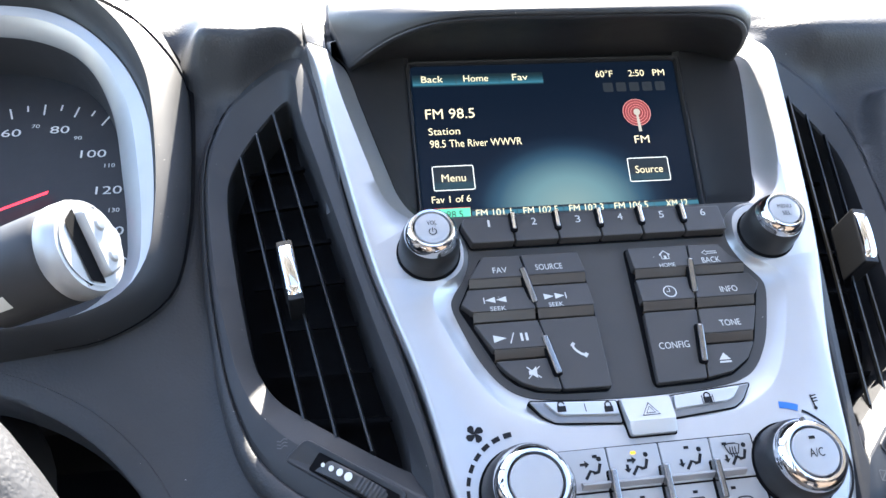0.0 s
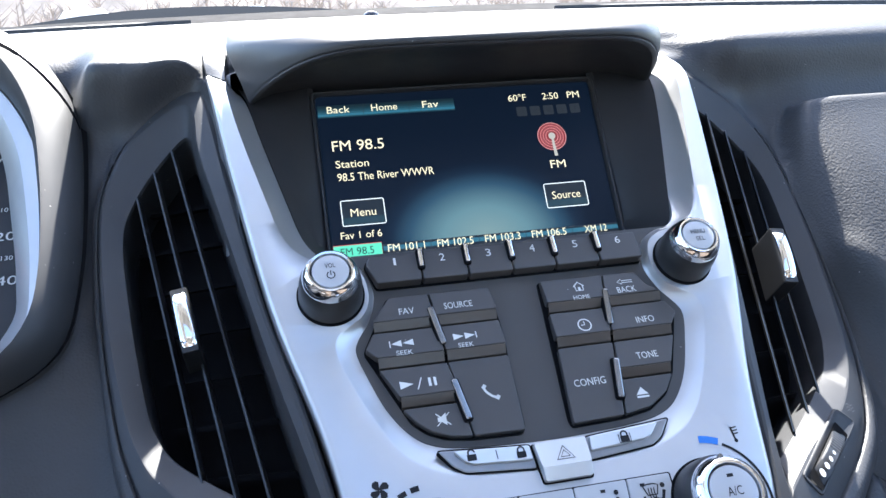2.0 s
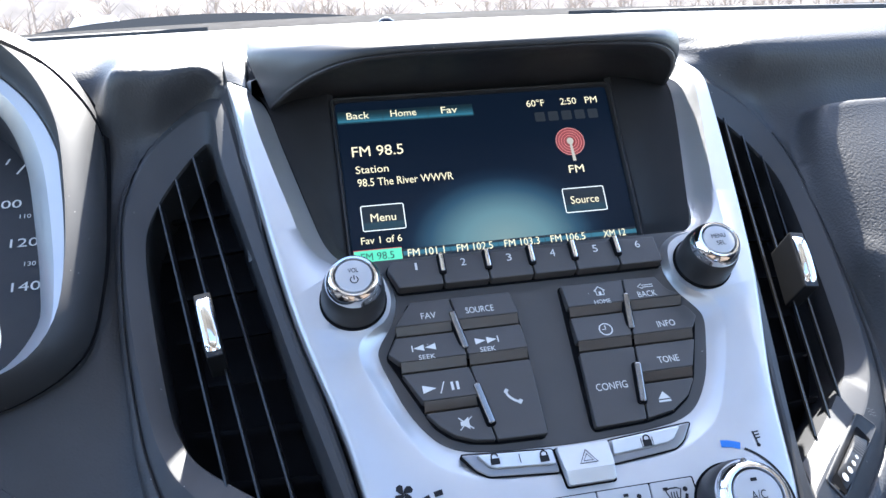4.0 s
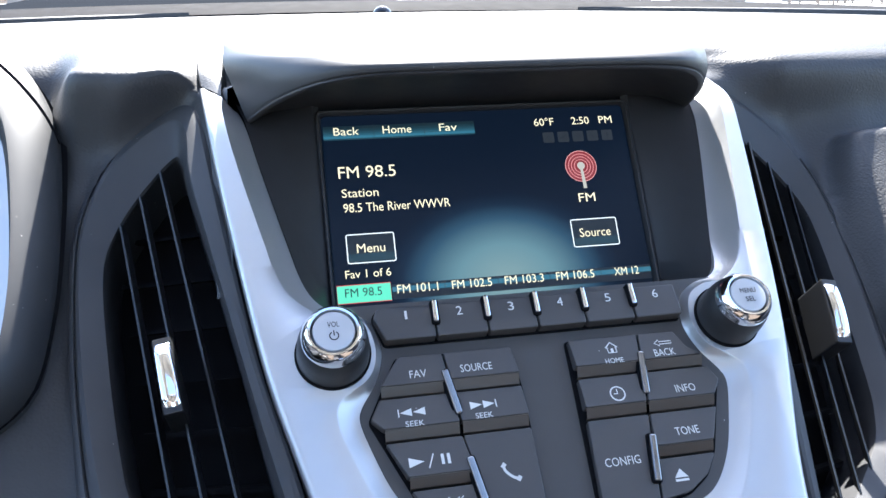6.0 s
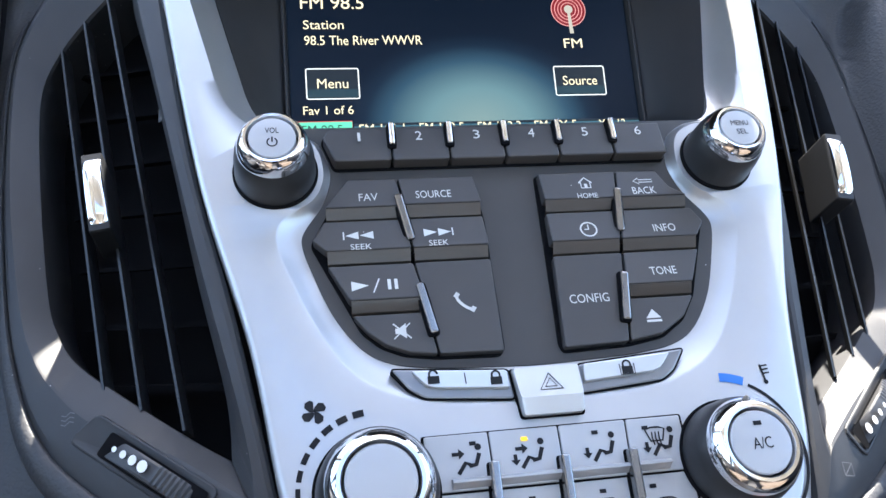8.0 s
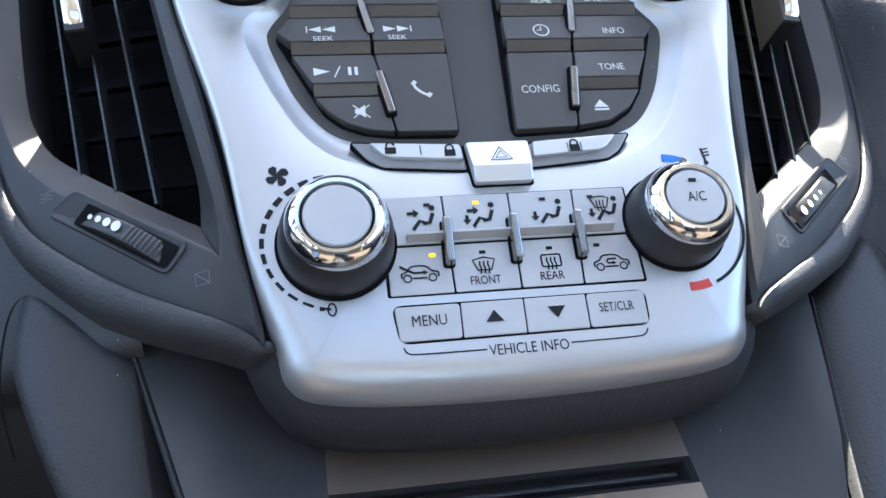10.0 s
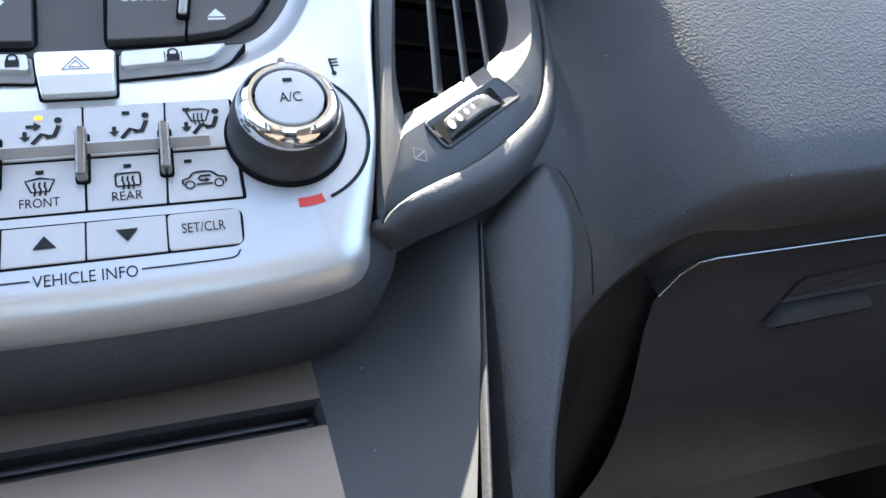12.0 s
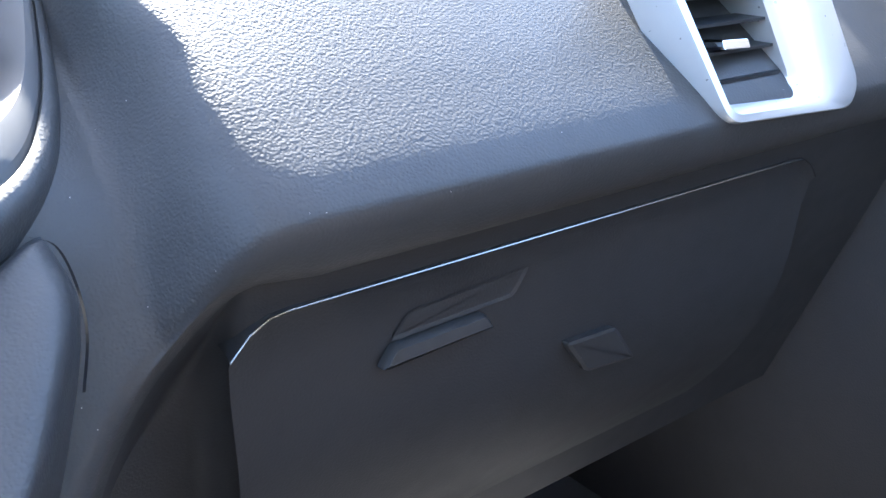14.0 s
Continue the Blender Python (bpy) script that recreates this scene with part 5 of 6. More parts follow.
def build_console():
    c = thing("centre_console", "satin bronze-grey console panel below the stack with a narrow slot", "console")
    # black lip under the silver fascia
    bm = bmesh.new()
    low = spline(mm(both_sides([(-97, -150), (-92, -168), (-86, -179), (-74, -190), (-50, -195)], (0, -197))), 6)
    up = spline(mm(both_sides([(-91, -140), (-86, -155), (-81, -168), (-72, -178), (-50, -181)], (0, -182))), 6)
    lines = [[(p.x, 0.008, p.y) for p in up], [((p.x + q.x) / 2, 0.013, (p.y + q.y) / 2) for p, q in zip(up, low)], [(p.x, 0.021, p.y) for p in low], [(p.x * 0.99, 0.028, p.y - 0.001) for p in low], [(p.x, 0.06, p.y + 0.004) for p in low]]
    rows = [[bm.verts.new(p) for p in line] for line in lines]
    for a0, b0 in zip(rows, rows[1:]):
        bridge(bm, a0, b0, False)
    part("lower_lip", fixed(bm), GLOVE, c, smooth=True, sharp=50)

    # panel that sweeps down and back round the slot, dark flanks that curve up beside it
    edge = lambda z: 0.1205 - 0.36 * (-0.18 - z)  # noqa: E731
    zs = [-0.135 - 0.02423 * j for j in range(4)] + [-0.2176 - 0.0178 * j for j in range(9)]

    def sheet(x0, x1, n, hole=False):
        bm = bmesh.new()
        rows = [[bm.verts.new((x0(z) + (x1(z) - x0(z)) * k / n, console_at(x0(z) + (x1(z) - x0(z)) * k / n, z), z)) for k in range(n + 1)] for z in zs]
        for i, (a0, b0) in enumerate(zip(rows, rows[1:])):
            if not (hole and i == 3):
                bridge(bm, a0, b0, False)
        return fixed(bm)
    part("panel", sheet(lambda z: -0.068, lambda z: 0.0607, 12, True), TAN, c, smooth=True)
    part("flank", sheet(lambda z: -edge(z), lambda z: -0.068, 10), TRIM, c, "smooth dark flank", smooth=True)
    part("flank", sheet(lambda z: 0.0607, edge, 10), TRIM, c, "smooth dark flank", smooth=True)
    bm = bmesh.new()
    pts = mm([(-68 + 128.7 * k / 12, -207.7) for k in range(13)] + [(60.7 - 128.7 * k / 12, -217.6) for k in range(13)])
    a0 = ring3(bm, pts, lambda p: console_at(p[0], p[1]))
    b0 = ring3(bm, inset(pts, 0.0016), lambda p: console_at(p[0], p[1]) + 0.003)
    c0 = ring3(bm, inset(pts, 0.0018), lambda p: console_at(p[0], p[1]) + 0.012)
    bridge(bm, a0, b0)
    bridge(bm, b0, c0)
    bm.faces.new(c0)
    part("slot", fixed(bm), GLOVE, c)
    bm = bmesh.new()
    bar(bm, (-0.065, -0.2132), (0.056, -0.2132), 0.0014, 0.0, 0.004, 0.0003)
    for v in bm.verts:
        v.co.y += console_y(v.co.z) + 0.017
    part("slot_rib", fixed(bm), TRIM, c)
    # side rails; the dark GLOVE colour stands in for the shadow on them
    for s in (-1, 1):
        bm = bmesh.new()
        rows = []
        for i in range(12):
            z = -0.150 - 0.019 * i
            x = edge(z)
            rows.append([bm.verts.new((s * (x + dx), console_y(z) + dy, z + dz)) for dx, dy, dz in ((0.0, -0.002, 0), (0.0006, -0.0058, 0), (0.0012, -0.0064, 0), (0.0020, -0.0058, 0.001), (0.0027, -0.0045, 0.001), (0.0036, 0.0, 0.001), (0.008, 0.05, 0.001))])
        for a0, b0 in zip(rows, rows[1:]):
            bridge(bm, a0, b0, False)
        part("side_rail", fixed(bm), GLOVE, c, smooth=True, sharp=45)
    return c


build_console()


def build_side_panels():
    for s in (-1, 1):
        w = thing("console_side_panel", "grained black panel beside the console below the vent", "panel", group="console side panels")
        depth = lambda z: 0.036 + 0.06 * (z + 0.16)  # noqa: E731
        left = spline([(0.1305, -0.159), (0.1225, -0.205), (0.1125, -0.249), (0.101, -0.30), (0.088, -0.36)], 6)
        right = spline([(0.1725, -0.1245), (0.1735, -0.152), (0.156, -0.195), (0.132, -0.242), (0.104, -0.34)], 6)
        bm = bmesh.new()
        cols = []
        for k, dy in ((-0.30, 0.05), (-0.16, 0.012), (0.0, 0.0012), (0.02, 0.0), (0.3, -0.0002), (0.6, -0.0002), (0.85, 0.0012), (0.97, 0.005), (1.05, 0.016), (1.10, 0.07)):
            cols.append([])
            for p, q in zip(left, right):
                x, z = p.x + (q.x - p.x) * k, p.y + (q.y - p.y) * k
                cols[-1].append(bm.verts.new((s * x, depth(z) + dy, z)))
        for a0, b0 in zip(cols, cols[1:]):
            bridge(bm, a0, b0, False)
        # bevelled upper edge
        top = [[bm.verts.new((v.co.x, v.co.y + dy, v.co.z + dz)) for v in (col[0] for col in cols)] for dy, dz in ((0.004, 0.005), (0.03, 0.012))]
        bridge(bm, [col[0] for col in cols], top[0], False)
        bridge(bm, top[0], top[1], False)
        part("panel_face", fixed(bm), DASH, w, smooth=True, sharp=60)
        bm = bmesh.new()
        seam = spline([(0.1675, -0.1225), (0.1745, -0.1285), (0.1765, -0.145), (0.1745, -0.165), (0.168, -0.185)], 6)
        rows = [[bm.verts.new((s * (p.x + d), depth(p.y) + 0.006 + e0, p.y)) for p in seam] for d, e0 in ((-0.0005, -0.0012), (0.0005, -0.0006))]
        bridge(bm, rows[0], rows[1], False)
        part("seam", fixed(bm), GAP, w)


build_side_panels()


# ---- glove box and passenger vent ----
def build_glove_box():
    g = thing("glove_box", "closed dark grained glove box with recessed handle", "glove box", CAR)
    bm = bmesh.new()
    # door: rounded upper corners, a rolled upper edge
    face = lambda u: -0.062 + 0.16 * (-0.166 - u) + 0.9 * max(0, -0.23 - u) * max(0, -0.23 - u) * 3  # noqa: E731
    cols = []
    for k in range(45):
        x = 0.226 + 0.40 * k / 44
        e0 = min(x - 0.226, 0.626 - x)
        corner = 0.016 * (1 - min(1, e0 / 0.026)) ** 2.2
        top = -0.1628 - corner
        us = [top + 0.003, top, top - 0.002, top - 0.006] + [top - 0.006 - (0.42 + top - 0.006 - 0.02) * j / 12 for j in range(1, 13)]
        cols.append([bm.verts.new((x, face(u) + dy, u)) for u, dy in zip(us, [0.012, -0.004, -0.0075, -0.0045] + [-0.002] * 12)])
    for a0, b0 in zip(cols, cols[1:]):
        bridge(bm, a0, b0, False)
    # bright bead added as the highlight along the door's upper edge
    bead = bmesh.new()
    rings = [[bead.verts.new((c0[2].co.x, c0[2].co.y + 0.0005 * math.cos(k * math.pi / 3), c0[2].co.z + 0.0005 * math.sin(k * math.pi / 3))) for k in range(6)] for c0 in cols]
    for a0, b0 in zip(rings, rings[1:]):
        bridge(bead, a0, b0)
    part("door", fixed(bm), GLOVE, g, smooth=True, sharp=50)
    part("edge_highlight_bead", fixed(bead), SATIN, g, "thin bright bead added for the edge's highlight", smooth=True)
    # handle: dark hollow with a paddle along its lower edge
    out = lambda u, d: face(u) - d  # noqa: E731
    bm = bmesh.new()
    rec = rounded([(0.302, -0.1985), (0.313, -0.185), (0.386, -0.181), (0.376, -0.1965)], 0.004, 3)
    a0 = [bm.verts.new((p.x, out(p.y, 0.0032), p.y)) for p in rec]
    b0 = [bm.verts.new((p.x, out(p.y, 0.0025), p.y)) for p in inset(rec, 0.002)]
    bridge(bm, a0, b0)
    bm.faces.new(b0)
    part("handle_recess", fixed(bm), GLOVE, g)
    bm = bmesh.new()
    pad = rounded([(0.294, -0.209), (0.360, -0.207), (0.355, -0.1985), (0.303, -0.1995)], 0.002, 3)
    rows = [[bm.verts.new((p.x, out(p.y, d) - 0.25 * max(0, -0.2 - p.y), p.y)) for p in inset(pad, k)] for k, d in ((0, 0.002), (0, 0.007), (0.0015, 0.009))]
    bridge(bm, rows[0], rows[1])
    bridge(bm, rows[1], rows[2])
    bm.faces.new(rows[2])
    part("handle_paddle", fixed(bm), TRIM, g, smooth=True, sharp=40)
    bm = bmesh.new()
    flat = lambda u: face(-0.236) + (face(-0.269) - face(-0.236)) * (-0.236 - u) / 0.033  # noqa: E731
    pad = rounded([(0.413, -0.236), (0.435, -0.264), (0.477, -0.269), (0.452, -0.238)], 0.004, 3)
    rows = [[bm.verts.new((p.x, flat(p.y) - d, p.y)) for p in inset(pad, k)] for k, d in ((0, 0.002), (0, 0.007), (0.002, 0.008))]
    bridge(bm, rows[0], rows[1])
    bridge(bm, rows[1], rows[2])
    bm.faces.new(rows[2])
    part("latch_plate", fixed(bm), TRIM, g)
    return g


build_glove_box()

PAINT_RING = material("bright_vent_trim", (0.62, 0.63, 0.65), 0.3, 0.6, 0.05, 60)


def build_end_vent():
    v = thing("end_air_vent", "square air vent with bright silver surround at dashboard end", "air vent", CAR)
    out = rounded([(0.461, -0.030), (0.483, -0.1215), (0.592, -0.1275), (0.607, -0.115), (0.600, -0.030)], 0.010, 5)
    hole = rounded([(0.475, -0.036), (0.4885, -0.1125), (0.546, -0.1155), (0.552, -0.106), (0.546, -0.036)], 0.005, 5)
    base = lambda p, dy=0.0: -0.105 + 0.4 * (p[1] + 0.121) + dy  # noqa: E731
    bm = bmesh.new()
    rings = []
    for k, dy in ((0.0, 0.03), (0.0, 0.002), (0.12, -0.001), (0.55, -0.002), (0.85, 0.002), (1.0, 0.008), (1.0, 0.05)):
        rings.append([bm.verts.new((p.x + (q.x - p.x) * k, base(p.lerp(q, k), dy), p.y + (q.y - p.y) * k)) for p, q in zip(out, hole)])
    for a0, b0 in zip(rings, rings[1:]):
        bridge(bm, a0, b0)
    part("surround", fixed(bm), PAINT_RING, v, "bright silver surround", smooth=True, sharp=50)
    bm = bmesh.new()
    bm.faces.new([bm.verts.new((p.x, base(p, 0.05), p.y)) for p in hole])
    part("duct", fixed(bm), DUCT, v)
    for i in range(5):
        u = -0.046 - 0.0142 * i
        bm = bmesh.new()
        x0, x1 = 0.4765 + (-0.036 - u) * 0.16, 0.549
        rows = [[bm.verts.new((x, base((x, u), 0.010) + dy, u + du)) for dy, du in ((0, -0.0008), (0, 0.0008), (0.02, 0.003), (0.02, 0.001))] for x in (x0, x1)]
        bridge(bm, rows[0], rows[1])
        part("slat", fixed(bm), SLAT, v)
    bm = bmesh.new()
    slab(bm, rounded([(0.501, -0.0865), (0.522, -0.0875), (0.522, -0.0825), (0.501, -0.0815)], 0.001, 2), -0.002, 0.01, 0.0006)
    for q in bm.verts:
        q.co.y += base((q.co.x, q.co.z), 0.006)
    part("slide_tab", fixed(bm), CHROME, v, "bright chrome slide tab")
    return v


build_end_vent()


# ---- instrument cluster, stalk and steering wheel ----
def build_cluster():
    c = thing("instrument_cluster", "hooded instrument cluster with silver-ringed speedometer", "instrument cluster")
    hood = spline(mm(HOOD_LINE), 6)
    ring_o = spline(mm([(-420, 222), (-335, 221), (-296, 210), (-262, 176), (-241, 134), (-231.5, 86), (-227.5, 37), (-231, 3), (-250, -18.5), (-300, -27), (-420, -29)]), 7)
    ring_i = spline(mm([(-420, 207), (-342, 207), (-305, 197), (-281, 176), (-264, 138), (-255, 92), (-249, 50), (-250, 25), (-272, 0), (-330, -8), (-420, -8)]), 7)
    def resample(line, n):
        d = [0]
        for p, q in zip(line, line[1:]):
            d.append(d[-1] + (q - p).length)
        out, j = [], 0
        for i in range(n):
            t = d[-1] * i / (n - 1)
            while j < len(d) - 2 and d[j + 1] < t:
                j += 1
            out.append(line[j].lerp(line[j + 1], (t - d[j]) / (d[j + 1] - d[j])))
        return out
    hood, ring_o, ring_i = (resample(x, 80) for x in (hood, ring_o, ring_i))
    def loft(lines):
        bm = bmesh.new()
        rows = [[bm.verts.new((p.x, y, p.y)) for p in line] for line, y in lines]
        for a0, b0 in zip(rows, rows[1:]):
            bridge(bm, a0, b0, False)
        return fixed(bm)
    mix = lambda t: [p.lerp(q, t) for p, q in zip(hood, ring_o)]  # noqa: E731
    part("hood", loft([(hood, 0.16), (hood, 0.046), (mix(0.05), 0.0385), (mix(0.2), 0.0335), (mix(0.5), 0.026), (mix(0.8), 0.024), (mix(0.94), 0.031), (mix(1.0), 0.046), (mix(1.0), 0.062)]), TRIM, c, "smooth black hood", smooth=True, sharp=60)
    band = lambda t: [p.lerp(q, t) for p, q in zip(ring_o, ring_i)]  # noqa: E731
    part("silver_ring", loft([(ring_o, 0.062), (ring_o, 0.0545), (band(0.06), 0.0532), (band(0.5), 0.0552), (band(0.58), 0.0570), (band(0.95), 0.0650), (ring_i, 0.0675)]), SILVER, c, "broad silver ring round the dial", smooth=True, sharp=25)
    part("inner_wall", loft([(ring_i, 0.0675), (band(1.04), 0.074), (band(1.10), 0.101)]), HOUSING, c, smooth=True, sharp=40)
    bm = bmesh.new()
    fill(bm, mm([(-430, -30), (-230, -30), (-230, 220), (-430, 220)]), 0.101)
    dial = part("dial", faced(bm), material("dial_black", (0.012, 0.012, 0.014), 0.5, 0, 0.2, 60), c, "black dial with grey numerals")
    cx, cz = -0.3185, 0.0955
    for i in range(33):
        a0 = radians(215 - 250 * i / 32)
        r1, r0 = 0.0815, 0.0815 - (0.009 if i % 2 == 0 else 0.005)
        bm = stroke(bmesh.new(), [(cx + r0 * math.cos(a0), cz + r0 * math.sin(a0)), (cx + r1 * math.cos(a0), cz + r1 * math.sin(a0))], 0.0011, 0.1004)
        part("tick", faced(bm), WHITE_INK, dial)
    for word, x, z, w, h in (("60", -337, 153.5, 12, 6.0), ("70", -322.5, 158.5, 5, 3.0), ("80", -307, 155, 12, 6.0), ("90", -295, 147.5, 5, 3.0), ("100", -284, 134, 16, 6.0), ("110", -273, 124, 6.5, 3.0),
                              ("120", -272, 104.5, 16, 6.0), ("130", -267.5, 89, 6.5, 3.0), ("140", -268.5, 73.5, 16, 6.0), ("40", -362, 133, 12, 6.0)):
        part("numeral", letters(word, x / 1000, z / 1000, w / 1000, h / 1000, 0.1003), WHITE_INK, dial)
    bm = bmesh.new()
    fill(bm, [(cx + 0.012, cz + 0.0075), (cx + 0.0115, cz + 0.0050), (cx - 0.055, cz - 0.0235), (cx - 0.0555, cz - 0.0225)], 0.096)
    part("needle", faced(bm), glowing("needle_red", (0.9, 0.03, 0.06), 0.35), c, "red needle")
    # narrow gap across the hood, between its upper and lower shells
    near = lambda line, x, z: min(range(len(line)), key=lambda i: (line[i].x - x) ** 2 + (line[i].y - z) ** 2)  # noqa: E731
    i0, i1 = near(hood, -0.2140, 0.132), near(ring_o, -0.292, 0.200)
    bm = bmesh.new()
    rows = []
    for k in range(25):
        t = 0.01 + 0.95 * k / 24
        i = i0 + (i1 - i0) * t**0.9
        j = min(int(i), len(hood) - 2)
        p = hood[j].lerp(hood[j + 1], i - j).lerp(ring_o[j].lerp(ring_o[j + 1], i - j), t)
        y = float(np.interp(t, (0, 0.05, 0.2, 0.5, 0.8, 0.94, 1.0), (0.046, 0.0385, 0.0335, 0.026, 0.024, 0.031, 0.046))) - 0.0006
        w = 0.0009 + 0.0006 * t
        rows.append([bm.verts.new((p.x - w * 0.5, y, p.y - w)), bm.verts.new((p.x + w * 0.5, y, p.y + w))])
    for a0, b0 in zip(rows, rows[1:]):
        bridge(bm, a0, b0, False)
    part("hood_gap", faced(bm), GAP, c)
    bm = bmesh.new()
    rows = []
    for p, q in zip(mix(-0.12), mix(0.0)):
        if -0.03 < p.y < 0.187:
            k = min(1, (0.187 - p.y) / 0.05)
            rows.append([bm.verts.new((q.x + (p.x - q.x) * k, 0.0462, q.y + (p.y - q.y) * k)), bm.verts.new((q.x, 0.0465, q.y))])
    for a0, b0 in zip(rows, rows[1:]):
        bridge(bm, a0, b0, False)
    part("hood_joint", faced(bm), GAP, c)
    return c


build_cluster()


def tube(bm, pts, radii, n=20, close=True):
    """A round tube along 3D points."""
    pts = [Vector(p) for p in pts]
    rows = []
    for i, p in enumerate(pts):
        d = (pts[min(i + 1, len(pts) - 1)] - pts[max(i - 1, 0)]).normalized()
        u = d.cross(Vector((0, 0, 1)))
        u = u.normalized() if u.length > 1e-4 else Vector((1, 0, 0))
        w = d.cross(u)
        rows.append([bm.verts.new(p + (u * math.cos(2 * math.pi * k / n) + w * math.sin(2 * math.pi * k / n)) * radii[i]) for k in range(n)])
    for a0, b0 in zip(rows, rows[1:]):
        bridge(bm, a0, b0)
    if close:
        bm.faces.new(rows[0])
        bm.faces.new(rows[-1][::-1])
    return fixed(bm)


def build_stalk():
    s = thing("wiper_stalk", "black wiper stalk with ridged barrel and silver end switch", "stalk")
    d, w = Vector((0.891, -0.450, 0.037)).normalized(), Vector((-0.322, -0.576, 0.752))
    p1 = Vector((-0.216, -0.101, -0.063))
    p0 = p1 - d * 0.15
    bm = tube(bmesh.new(), [p0, p0 + d * 0.09, p1 - d * 0.040, p1 - d * 0.036], [0.009, 0.0105, 0.012, 0.014], 24)
    part("arm", bm, TRIM, s, smooth=True)
    bm = tube(bmesh.new(), [p1 - d * 0.036, p1 - d * 0.034, p1 - d * 0.006, p1 - d * 0.004], [0.0150, 0.0162, 0.0165, 0.0156], 36)
    barrel = part("barrel", bm, TRIM, s, "black barrel with printed bars", smooth=True)
    bm = tube(bmesh.new(), [p1 - d * 0.004, p1 - d * 0.003, p1 + d * 0.002, p1 + d * 0.0045, p1 + d * 0.005, p1 + d * 0.004], [0.0155, 0.0166, 0.0164, 0.0155, 0.0140, 0.0134], 40)
    cap = part("end_cap", bm, CAP, s, "satin silver end cap", smooth=True, sharp=50)
    u = w.cross(d).normalized()
    w = d.cross(u).normalized()
    turn = Matrix((u, w, d)).transposed()
    bm = bmesh.new()
    loop = rounded([(-0.0022, 0.0124), (0.0070, 0.0102), (0.0128, 0.0), (0.0070, -0.0102), (-0.0022, -0.0118)], 0.003, 5)
    rows = [[bm.verts.new(p1 + d * h + turn @ Vector((q.x, q.y, 0))) for q in inset(loop, k)] for k, h in ((0, 0.002), (0, 0.0070), (0.001, 0.0082))]
    bridge(bm, rows[0], rows[1])
    bridge(bm, rows[1], rows[2])
    bm.faces.new(rows[2])
    rocker = part("rocker", fixed(bm), CAP, s, "silver rocker with two dimples", smooth=True, sharp=40)
    for k in (-0.0055, 0.0055):
        bm = bmesh.new()
        ring = [[bm.verts.new(p1 + d * h + turn @ Vector((0.0035 + r * math.cos(j * math.pi / 8), k + r * math.sin(j * math.pi / 8), 0))) for j in range(16)] for r, h in ((0.0024, 0.0083), (0.0018, 0.0091), (0.0006, 0.0094))]
        bridge(bm, ring[0], ring[1])
        bridge(bm, ring[1], ring[2])
        bm.faces.new(ring[2])
        part("dimple", fixed(bm), CAP, rocker, smooth=True)
    bm = bmesh.new()
    loop = rounded([(-0.0080, 0.0100), (-0.0020, 0.0132), (-0.0020, -0.0132), (-0.0080, -0.0104)], 0.001, 3)
    bm.faces.new([bm.verts.new(p1 + d * 0.0054 + turn @ Vector((q.x, q.y, 0))) for q in loop])
    part("slot", fixed(bm), GAP, s)
    # printed bars round the barrel
    for k in range(3):
        a0 = radians(-28 + 27 * k) + math.pi
        bm = bmesh.new()
        rows = []
        for h in (-0.0285, -0.0205):
            rows.append([bm.verts.new(p1 + d * h + turn @ Vector((0.0167 * math.cos(a0 + b0), 0.0167 * math.sin(a0 + b0), 0))) for b0 in (-0.15, -0.05, 0.05, 0.15)])
        bridge(bm, rows[0], rows[1], False)
        part("printed_bar", fixed(bm), WHITE_INK, barrel)
    return s


build_stalk()


def build_wheel():
    w = thing("steering_wheel", "dark grained steering wheel with silver spokes", "steering wheel", CAR @ pose(-0.376, -0.236, -0.106, -25))
    r = 0.185
    bm = tube(bmesh.new(), [(r * math.cos(2 * math.pi * i / 96), 0, r * math.sin(2 * math.pi * i / 96)) for i in range(97)], [0.0135] * 97, 18, False)
    part("rim", bm, DASH, w, smooth=True)
    bm = bmesh.new()
    slab(bm, rounded([(-0.07, 0.05), (-0.05, -0.08), (0.05, -0.08), (0.07, 0.05)], 0.03, 6), -0.005, 0.06, 0.012)
    part("hub", fixed(bm), TRIM, w, smooth=True)
    for s in (-1, 1):
        bm = bmesh.new()
        slab(bm, rounded([(s * 0.05, 0.02), (s * 0.05, -0.04), (s * 0.175, -0.03), (s * 0.175, -0.002)], 0.008, 4), 0.004, 0.018, 0.004)
        part("spoke", fixed(bm), SILVER, w, "silver spoke", smooth=True)
    return w


build_wheel()


def build_column():
    c = thing("steering_column_cover", "smooth dark cover over the steering column", "cover")
    line = [Vector(q) for q in ((-0.372, -0.11, -0.275), (-0.371, -0.04, -0.215), (-0.370, 0.06, -0.135), (-0.369, 0.13, -0.08))]
    for name, lo, hi in (("upper_shell", 2, 178), ("lower_shell", 182, 358)):
        bm = bmesh.new()
        rows = [[bm.verts.new(q + Vector((r * 1.08 * math.cos(radians(lo + (hi - lo) * k / 16)), 0, r * math.sin(radians(lo + (hi - lo) * k / 16))))) for k in range(17)] for q, r in zip(line, (0.046, 0.056, 0.066, 0.072))]
        for a0, b0 in zip(rows, rows[1:]):
            bridge(bm, a0, b0, False)
        bm.faces.new(rows[0])
        part(name, fixed(bm), TRIM, c, smooth=True, sharp=50)


build_column()


